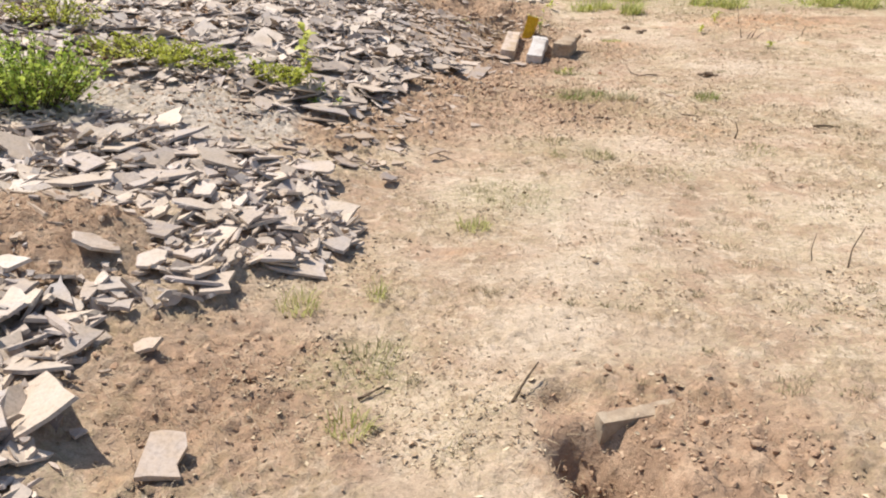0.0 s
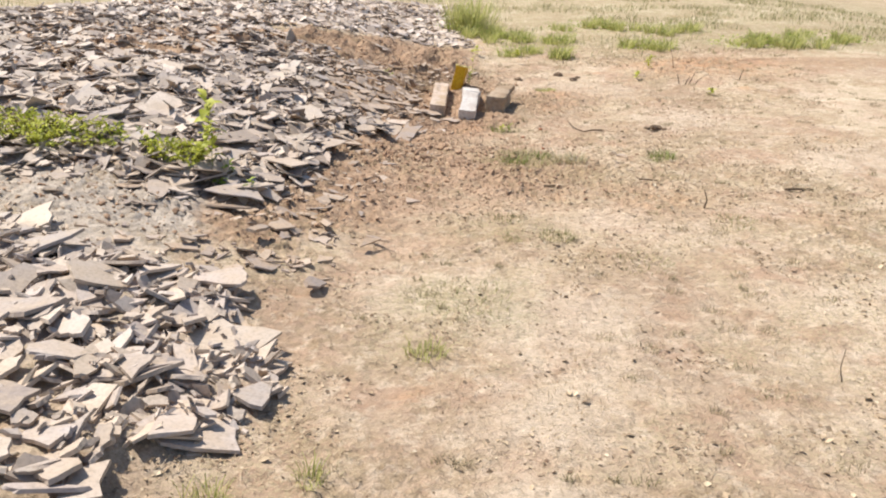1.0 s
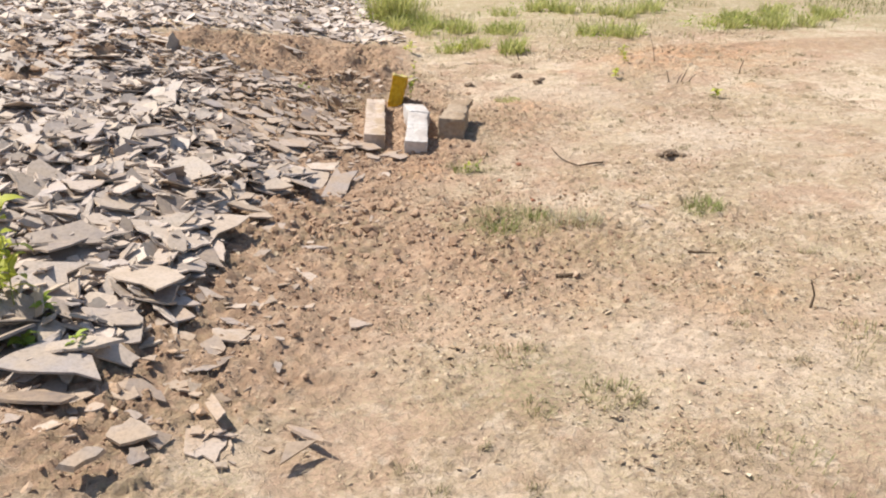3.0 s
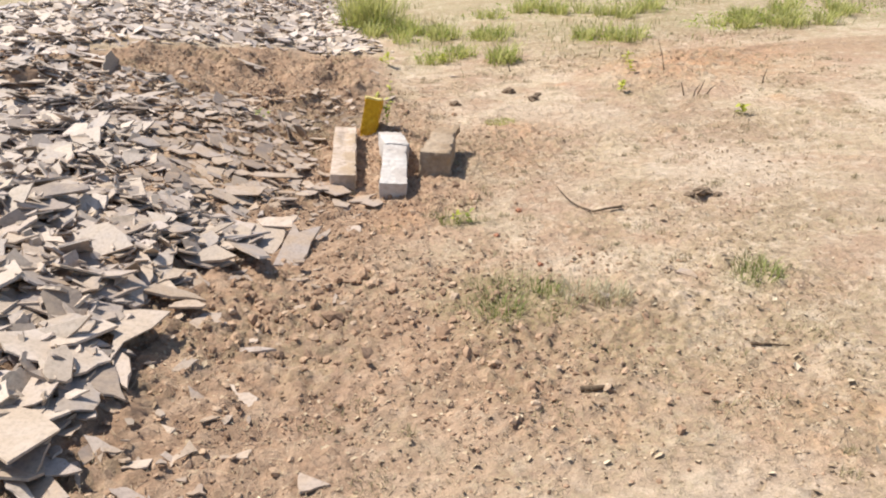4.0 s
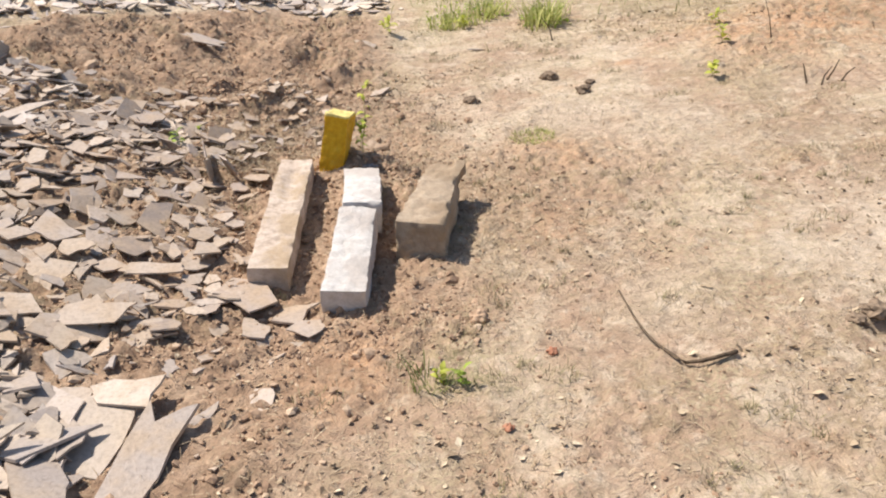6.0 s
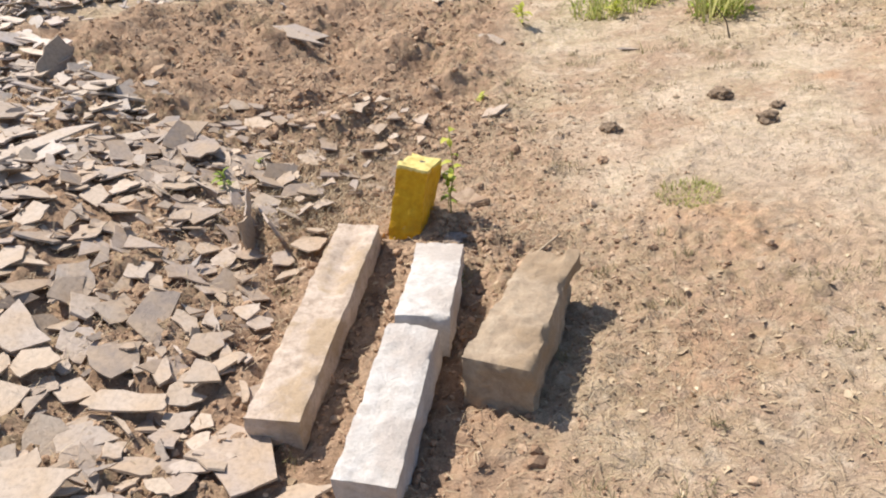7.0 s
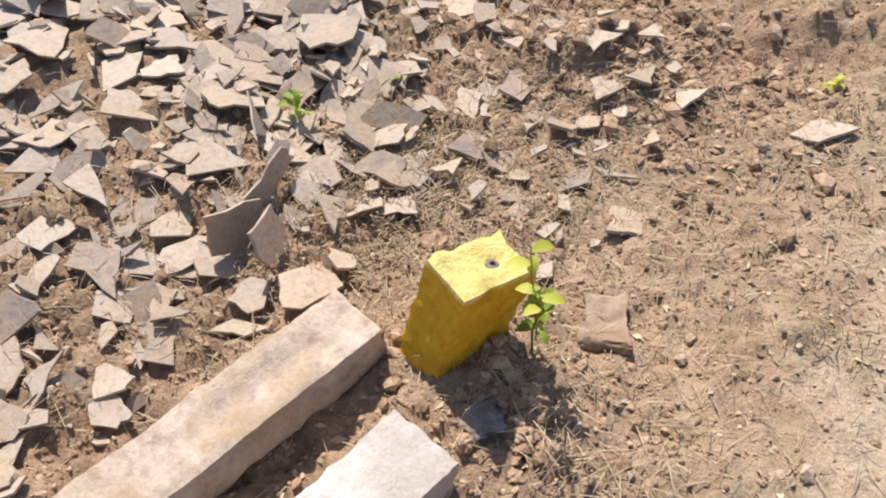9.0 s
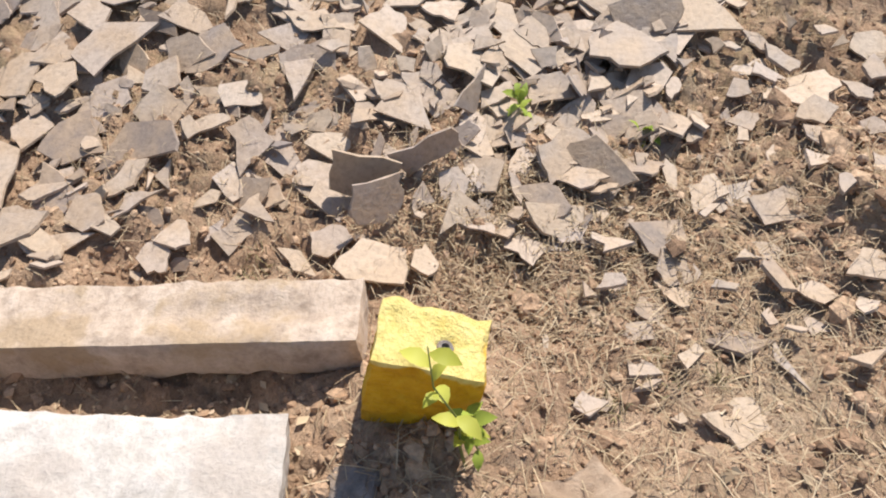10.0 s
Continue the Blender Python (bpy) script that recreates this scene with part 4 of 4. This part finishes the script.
# ---- green growth ----
def tuft(x, y, radius, height, count, mat=None, label="small green grass tuft growing from dry soil", seed=0):
    r = random.Random(int(x * 100) * 31 + int(y * 100) + seed)
    ob = thing("grass_tuft", x, y, label, "grass tuft", "grass tufts")
    verts, faces = [], []
    for _ in range(count):
        a, q = r.uniform(0, math.tau), radius * math.sqrt(r.random())
        px, py = x + q * math.cos(a), y + q * math.sin(a)
        root = Vector((px - x, py - y, on_ground(px, py) - ob.location.z - 0.003))
        hgt = height * r.uniform(0.4, 1.1)
        blade(verts, faces, root, a + r.gauss(0, 0.8), hgt * r.uniform(0.3, 1.1), 0.003 + 0.012 * height * r.random(), hgt, hgt * r.uniform(0, 0.35))
    tagged(part("blades", mesh_of("blades", verts, faces, mat or GRASS), ob), kind="stuff")
    return ob


def clump(x, y, radius, height, count):
    r = random.Random(int(x * 100) * 13 + int(y * 100))
    ob = thing("grass_clump", x, y, "upright clump of yellow-green field grass and weeds", "grass clump", "grass clumps")
    verts, faces = [], []
    for k in range(9):
        a, q = r.uniform(0, math.tau), radius * math.sqrt(r.random())
        cx, cy, tall = q * 1.25 * math.cos(a), q * math.sin(a), height * r.uniform(0.45, 1.15)
        for _ in range(count // 5):
            b, w = r.uniform(0, math.tau), 0.09 * math.sqrt(r.random()) + 0.012
            px, py = cx + w * math.cos(b), cy + w * math.sin(b)
            root = Vector((px, py, on_ground(x + px, y + py) - ob.location.z - 0.004))
            hgt = tall * r.uniform(0.45, 1.1)
            blade(verts, faces, root, b + r.gauss(0, 0.6), hgt * r.uniform(0.3, 1.1), 0.005 + 0.006 * r.random(), hgt, hgt * r.uniform(0, 0.45))
    tagged(part("blades", mesh_of("blades", verts, faces, GRASS_BRIGHT), ob), kind="stuff")
    verts, faces = [], []
    for _ in range(count):
        a, q = r.uniform(0, math.tau), radius * math.sqrt(r.random()) * 1.15
        p = Vector((1.25 * q * math.cos(a), q * math.sin(a), 0))
        p.z = on_ground(x + p.x, y + p.y) - ob.location.z + height * r.random() ** 1.4 * (1.05 - 0.5 * q / radius)
        w = r.uniform(0.015, 0.045)
        m = Matrix.Translation(p) @ pose(0, 0, 0, r.gauss(0, 30), r.uniform(-60, 25), r.uniform(0, 360))
        o = len(verts)
        verts += [m @ Vector(c) for c in ((0, 0, 0), (w * 0.5, -w * 0.25, w * 0.12), (w, 0, 0), (w * 0.5, w * 0.25, w * 0.12))]
        faces += [(o, o + 1, o + 2), (o, o + 2, o + 3)]
    tagged(part("foliage", mesh_of("foliage", verts, faces, BUSH_LEAF if r.random() < 0.6 else LEAF), ob), kind="stuff")


def leaf_mesh(mat, length=1.0, width=0.55):
    """A pointed leaf folded along its midrib and bent down at its tip."""
    verts, faces = [], []
    for i, (f, w, z) in enumerate(((0, 0.04, 0), (0.22, 0.75, 0.10), (0.5, 1.0, 0.14), (0.78, 0.62, 0.07), (1, 0.03, -0.08))):
        verts += [(f * length, -w * width / 2, z * length + 0.10 * w * width), (f * length, 0, z * length), (f * length, w * width / 2, z * length + 0.10 * w * width)]
        if i:
            o = 3 * i
            faces += [(o - 3, o - 2, o + 1, o), (o - 2, o - 1, o + 2, o + 1)]
    return mesh_of("leaf", verts, faces, mat, True)


LEAF_MESHES = [leaf_mesh(LEAF), leaf_mesh(LEAF_YELLOW), leaf_mesh(LEAF, 1.0, 0.4)]


def tube(points, radii, sides=6):
    verts, faces = [], []
    for i, (p, q) in enumerate(zip(points, radii)):
        d = (points[min(i + 1, len(points) - 1)] - points[max(i - 1, 0)]).normalized()
        u = d.orthogonal().normalized()
        v = d.cross(u)
        for k in range(sides):
            a = math.tau * k / sides
            verts.append(p + (u * math.cos(a) + v * math.sin(a)) * q)
        if i:
            o = sides * (i - 1)
            faces += [(o + k, o + (k + 1) % sides, o + sides + (k + 1) % sides, o + sides + k) for k in range(sides)]
    faces += [tuple(range(sides))[::-1], tuple(range(len(verts) - sides, len(verts)))]
    return verts, faces


def weed(x, y, height, leaves, size, kind=0, lean=(0, 0), label="broad-leaved green weed with bright leaves", seed=0):
    r = random.Random(int(x * 100) * 17 + int(y * 100) + seed)
    ob = thing("weed", x, y, label, "weed", "weeds")
    pts = [Vector((lean[0] * f * f + 0.012 * r.gauss(0, 1) * f, lean[1] * f * f + 0.012 * r.gauss(0, 1) * f, height * f - 0.01)) for f in (0, 0.25, 0.5, 0.75, 1)]
    v, f = tube(pts, [max(0.0010, 0.0022 * (1 - 0.7 * i / 4) * (height / 0.2) ** 0.5) for i in range(5)])
    part("stem", mesh_of("stem", v, f, GRASS, True), ob)
    for i in range(leaves):
        f = 0.25 + 0.75 * (i + 0.5) / leaves
        p = pts[0].lerp(pts[-1], f) if f < 0.1 else pts[min(3, int(f * 4))].lerp(pts[min(4, int(f * 4) + 1)], f * 4 - min(3, int(f * 4)))
        s = size * r.uniform(0.6, 1.15)
        m = Matrix.Translation(p) @ pose(0, 0, 0, r.gauss(0, 18), r.uniform(-50, 20), i * 137.5 + r.gauss(0, 25)) @ Matrix.Diagonal((s, s, s, 1))
        part("leaf", LEAF_MESHES[kind], ob, m)
    return ob


def bush(x, y, rx, ry, height, sprigs, mat, label, leaf=0.03, seed=0):
    """A low thicket: many thin stems from the root, each with small leaves, ragged at the top."""
    r = random.Random(seed + 5)
    ob = thing("bush", x, y, label, "bush")
    sv, sf, lv, lf = [], [], [], []
    for _ in range(sprigs):
        a, q = r.uniform(0, math.tau), math.sqrt(r.random())
        root = Vector((0.5 * rx * q * math.cos(a), 0.5 * ry * q * math.sin(a), 0))
        root.z = on_ground(x + root.x, y + root.y) - ob.location.z - 0.01
        hgt = height * r.uniform(0.45, 1.1) * (1 - 0.35 * q)
        tip = root + Vector((rx * q * math.cos(a) * 0.6 + r.gauss(0, 0.03), ry * q * math.sin(a) * 0.6 + r.gauss(0, 0.03), hgt))
        mid = (root + tip) / 2 + Vector((r.gauss(0, 0.02), r.gauss(0, 0.02), 0.06 * hgt))
        v, f = tube([root, mid, tip], [0.003, 0.0022, 0.001], 4)
        sf += [tuple(i + len(sv) for i in t) for t in f]
        sv += v
        for k in range(12):
            t = 0.2 + 0.8 * r.random()
            p = root.lerp(mid, t * 2) if t < 0.5 else mid.lerp(tip, t * 2 - 1)
            s = leaf * r.uniform(0.5, 1.3)
            m = Matrix.Translation(p) @ pose(0, 0, 0, r.gauss(0, 30), r.uniform(-60, 25), r.uniform(0, 360))
            o = len(lv)
            lv += [m @ Vector(c) for c in ((0, 0, 0), (s * 0.5, -s * 0.28, s * 0.12), (s, 0, 0), (s * 0.5, s * 0.28, s * 0.12), (s * 0.5, 0, s * 0.02))]
            lf += [(o, o + 1, o + 4), (o + 1, o + 2, o + 4), (o + 2, o + 3, o + 4), (o + 3, o, o + 4)]
    tagged(part("stems", mesh_of("stems", sv, sf, BARK), ob), kind="stuff")
    tagged(part("foliage", mesh_of("foliage", lv, lf, mat), ob), kind="stuff")


bush(-2.86, 4.50, 0.42, 0.40, 0.52, 260, BUSH_LEAF, "dense bright green leafy bush beside the slate heap", 0.04, 1)
bush(-3.70, 6.20, 0.40, 0.30, 0.34, 80, LEAF_YELLOW, "small yellow-green bush among the slate rubble", 0.035, 2)
bush(-2.60, 5.66, 0.56, 0.26, 0.20, 150, LEAF_YELLOW, "low spreading yellow-green bush on the slate rubble", 0.035, 3)
bush(-2.15, 5.85, 0.30, 0.2, 0.11, 36, LEAF, "low spreading green bush on the slate rubble", 0.035, 4)
weed(-1.52, 5.66, 0.46, 20, 0.10, 1, (-0.06, 0.05), "tall upright weed with bright green lobed leaves in the rubble")
weed(-1.60, 5.72, 0.26, 12, 0.085, 1, (0.03, 0.0), "upright weed with yellow-green leaves in the rubble")
weed(-1.44, 5.68, 0.10, 9, 0.06, 0)
weed(-1.43, 5.47, 0.08, 9, 0.055, 0)
weed(-1.25, 5.45, 0.08, 9, 0.05, 2)
bush(-1.76, 5.66, 0.20, 0.14, 0.15, 70, LEAF_YELLOW, "small yellow-green bush growing through slate flakes", 0.035, 6)
weed(-0.83, 9.63, 0.09, 10, 0.045, 2, (0.01, 0), "small green weed among slate flakes")
weed(-0.80, 9.91, 0.05, 8, 0.04, 0)
weed(0.00, 10.73, 0.06, 7, 0.04, 1, label="small yellow-green weed on bare soil")
weed(0.030, 9.50, 0.34, 9, 0.044, 1, (0.022, -0.06), "slender leafy green weed beside the yellow marker")
weed(0.020, 9.52, 0.17, 14, 0.036, 0, (0.01, -0.02), "small dark green weed beside the yellow marker")
weed(0.36, 7.83, 0.07, 14, 0.034, 2, label="small bright green weed in brown soil")
weed(0.30, 7.85, 0.06, 12, 0.030, 1, label="small bright green weed in brown soil")
for x, y, s in ((0.14, 11.72, 0.10), (0.66, 11.85, 0.10), (2.11, 10.76, 0.11), (1.88, 10.25, 0.09), (2.23, 11.22, 0.09), (2.47, 9.40, 0.07), (0.10, 11.95, 0.08)):
    weed(x, y, s, 12, 0.06, 1, label="bright yellow-green weed on pale soil")
for x, y, q, hgt, n in ((0.27, 7.85, 0.06, 0.05, 60), (0.44, 6.93, 0.24, 0.040, 300), (0.36, 6.86, 0.09, 0.05, 120), (0.56, 6.98, 0.06, 0.05, 60), (1.44, 6.95, 0.11, 0.05, 160), (0.40, 7.02, 0.12, 0.03, 120), (1.46, 7.05, 0.08, 0.04, 80), (0.51, 5.31, 0.10, 0.04, 110),
                        (0.25, 5.25, 0.06, 0.03, 50), (0.24, 5.60, 0.08, 0.03, 70), (-0.17, 3.85, 0.08, 0.06, 90), (-0.77, 2.88, 0.08, 0.065, 100), (-0.48, 3.01, 0.04, 0.06, 50), (-0.39, 2.13, 0.07, 0.05, 90),
                        (-0.41, 2.52, 0.12, 0.04, 140), (-0.02, 4.45, 0.24, 0.025, 220), (0.83, 9.68, 0.11, 0.020, 420), (0.07, 9.12, 0.05, 0.05, 50), (1.55, 5.55, 0.14, 0.03, 120), (0.9, 4.9, 0.16, 0.025, 120)):
    tuft(x, y, q, hgt, n, GRASS if hgt > 0.045 and y > 5 else GRASS_BRIGHT if hgt > 0.045 or y > 9.5 else GRASS_DULL)
for x, y, q in ((0.70, 6.92, 0.10), (0.80, 6.85, 0.07)):
    tuft(x, y, q, 0.07, 110, WITHERED, "withered grey-green tuft of curled leaves on dry soil")
for x, y, q, hgt, n in ((-0.03, 14.2, 0.30, 0.50, 420), (0.25, 13.7, 0.25, 0.22, 260), (0.60, 13.3, 0.30, 0.16, 260), (0.71, 12.1, 0.22, 0.12, 200), (1.22, 11.75, 0.13, 0.16, 140), (1.26, 12.95, 0.20, 0.16, 190),
                        (2.45, 12.5, 0.30, 0.13, 260), (4.4, 12.9, 0.45, 0.16, 320), (3.9, 12.9, 0.40, 0.15, 300), (1.9, 14.6, 0.5, 0.18, 320), (3.1, 14.2, 0.5, 0.18, 320), (5.2, 13.4, 0.5, 0.16, 300)):
    clump(x, y, q, hgt * 0.95, n)


def meadow():
    r = random.Random(41)
    verts, faces = [], []
    for _ in range(44000):
        x, y = r.uniform(-8.5, 9), r.uniform(10.0, 22)
        w = wobble(x, y, 0.8, 18) + 0.5 * wobble(x, y, 2.5, 19)
        k = max(step(11.2, 14.5, y + 1.5 * w), step(-3.0, -4.0, x)) * step(-0.12, 0.3, w + 0.05) * (1 - chips_near(x, y)) * max(step(-0.1, 0.5, x), step(0, 1, y - 11.2 - (x + 4.9) * 1.7))
        if r.random() > k:
            continue
        hgt = r.uniform(0.02, 0.09)
        blade(verts, faces, Vector((x, y, on_ground(x, y) - 0.003)), r.uniform(0, math.tau), hgt * 0.6, 0.008, hgt, hgt * 0.2)
    ob = new("field_grass", mesh_of("field_grass", verts, faces, GRASS_DULL))
    tagged(ob, "patchy green and yellowed field grass at the far edge", "grass", kind="stuff")


meadow()


# ---- sticks, twigs and dung ----
def stick(points, thick, mat, label, name="twig"):
    pts = [Vector((x, y, on_ground(x, y) + z)) for x, y, z in points]
    fine = []
    for a, b in zip(pts, pts[1:]):
        fine += [a.lerp(b, k / 4) + Vector((1, 1, 0.5)) * 0.003 * noise.noise(a.lerp(b, k / 4) * 40) for k in range(4)]
    fine.append(pts[-1])
    v, f = tube(fine, [thick * (1 - 0.65 * i / len(fine)) for i in range(len(fine))], 7)
    ob = new(name, mesh_of(name, v, f, mat, True))
    return tagged(ob, label, "twig", "dead twigs")


stick(((1.14, 7.83, 0.012), (1.05, 7.80, 0.02), (0.99, 7.81, 0.01), (0.94, 7.92, 0.012), (0.915, 8.02, 0.012), (0.90, 8.22, 0.02)), 0.007, BARK, "curved dark dead root lying on dry soil", "dead_root")
stick(((0.25, 9.12, 0.008), (0.32, 9.27, 0.012), (0.40, 9.42, 0.02)), 0.007, PEELED, "pale peeled stick lying on soil", "stick")
stick(((1.46, 5.83, 0.0), (1.47, 5.84, 0.05), (1.44, 5.84, 0.12)), 0.006, BARK, "short dark dead twig standing in the soil")
stick(((1.53, 3.62, 0.0), (1.54, 3.66, 0.08), (1.58, 3.69, 0.18)), 0.004, BARK, "thin dead stem standing in the soil")
stick(((1.40, 3.70, 0.0), (1.39, 3.72, 0.05), (1.40, 3.74, 0.12)), 0.003, BARK, "thin dead stem standing in the soil")
stick(((0.10, 2.28, 0.0), (0.13, 2.36, 0.03), (0.17, 2.44, 0.06)), 0.006, BARK, "crooked dark dead twig in dry soil")
stick(((-0.40, 2.30, 0.01), (-0.33, 2.37, 0.015)), 0.007, BARK, "short dark stick lying on the soil")
stick(((2.06, 6.16, 0.005), (2.13, 6.14, 0.02), (2.20, 6.17, 0.01)), 0.010, BARK, "short dark dead root on the soil")
stick(((1.12, 7.08, 0.004), (1.20, 6.98, 0.006)), 0.008, BARK, "short thick twig lying flat on soil")
stick(((1.18, 6.44, 0.006), (1.30, 6.40, 0.006)), 0.006, BARK, "short straight dead twig lying on soil")
stick(((0.52, 6.26, 0.006), (0.62, 6.24, 0.008)), 0.012, BARK, "short stubby piece of dead wood on soil")
stick(((2.40, 10.75, 0.0), (2.38, 10.78, 0.10), (2.33, 10.80, 0.24)), 0.004, BARK, "thin tall dead stem standing in pale soil")
for x, y, dx, dy, h in ((2.30, 10.02, -0.03, 0.02, 0.10), (2.36, 9.98, 0.05, 0.03, 0.08), (2.42, 10.05, 0.03, -0.02, 0.11), (2.47, 10.0, 0.06, 0.01, 0.07), (3.0, 10.2, 0.03, 0.02, 0.12)):
    stick(((x, y, 0.0), (x + dx * 0.4, y + dy, h * 0.5), (x + dx, y + dy, h)), 0.006, BARK, "dry brown brushwood stem standing in soil")
stick(((1.20, 11.3, 0.0), (1.18, 11.32, 0.08), (1.12, 11.35, 0.16)), 0.005, BARK, "dry brown shrub stem standing in soil")
stick(((-0.13, 10.35, 0.01), (-0.20, 10.42, 0.03), (-0.30, 10.40, 0.03)), 0.003, PEELED, "thin pale root on bare soil")


def lump(x, y, size, seed, mat=DUNG, label="dark crumbling dried dung clump on pale soil", name="dung_clump", flat=0.5, category="dung"):
    bm = bmesh.new()
    bmesh.ops.create_icosphere(bm, subdivisions=3, radius=1)
    for v in bm.verts:
        d = 1 + 0.5 * noise.noise(v.co * 1.6 + Vector((seed, 0, 0))) + 0.4 * noise.noise(v.co * 4 + Vector((0, seed, 0)))
        v.co = Vector((v.co.x * d, v.co.y * d, v.co.z * d * flat)) * size
    me = bpy.data.meshes.new(name)
    bm.to_mesh(me)
    bm.free()
    me.materials.append(mat)
    ob = new(name, me)
    ob.matrix_basis = pose(x, y, on_ground(x, y) + size * flat * 0.35, 0, 0, seed * 40)
    return tagged(ob, label, category)


lump(1.06, 10.55, 0.045, 1, flat=0.7)
lump(1.20, 10.28, 0.042, 2, flat=0.7)
lump(1.26, 10.40, 0.03, 3)
lump(0.59, 10.28, 0.04, 4, flat=0.6)
lump(1.62, 7.97, 0.045, 5, DUNG, "dug-up dark brown soil clod on pale earth", "soil_clod", 0.5, "soil clod")
lump(1.54, 7.94, 0.028, 45, DUNG, "dug-up dark brown soil clod on pale earth", "soil_clod", 0.6, "soil clod")
lump(1.68, 7.92, 0.022, 46, DUNG, "dug-up dark brown soil clod on pale earth", "soil_clod", 0.6, "soil clod")
lump(0.40, 1.95, 0.035, 6, ASH, "grey crumbled mortar lump in a small pit", "mortar_lump", 0.5, "rubble")
lump(0.44, 1.88, 0.045, 7, ASH, "grey crumbled mortar lump in a small pit", "mortar_lump", 0.5, "rubble")
lump(0.06, 9.33, 0.036, 8, ASH, "grey mortar lump at the foot of the marker", "mortar_lump", 0.3, "rubble")
for i, (x, y, s) in enumerate(((0.10, 9.42, 0.022), (0.13, 9.36, 0.018), (0.15, 9.45, 0.02), (0.07, 9.28, 0.017), (0.17, 9.30, 0.016), (0.44, 8.15, 0.03), (-0.75, 9.66, 0.025), (-0.35, 9.62, 0.03), (-0.30, 9.78, 0.022), (0.55, 10.0, 0.02))):
    lump(x, y, s, 10 + i, CLOD, "rounded brown soil clod on bare earth", "soil_clod", 0.8, "soil clod")
lump(1.11, 7.08, 0.024, 41, GRANITE_BROWN, "rounded brown pebble on dry soil", "pebble", 0.7, "pebble")
lump(0.60, 7.25, 0.014, 42, BRICK, "small red brick fragment on dry soil", "brick_fragment", 0.7, "brick")
lump(0.47, 7.62, 0.014, 43, BRICK, "small red brick fragment on dry soil", "brick_fragment", 0.7, "brick")
lump(0.64, 7.95, 0.016, 44, BRICK, "small red brick fragment on dry soil", "brick_fragment", 0.7, "brick")
sunk = tagged(new("sunken_kerb_stone", rough_block("sunken_kerb_stone", (0.27, 0.055, 0.08), GRANITE_BROWN, 9, 0.004, 0.006)), "edge of a half-buried brown stone beside a small pit", "stone block")
sunk.matrix_world = pose(0.483, 2.235, on_ground(0.483, 2.235) - 0.033, 4, -3, 25)

flat_stone = tagged(new("flat_stone", rough_block("flat_stone", (0.105, 0.135, 0.030), SOILED_STONE, 12, 0.006, 0.022, (0.8, 1.0), 0.010)), "flat soil-crusted brown slate lying half sunk in earth", "stone slab")
flat_stone.matrix_world = pose(0.066, 9.677, on_ground(0.066, 9.677) + 0.018, -6, 0, 38)
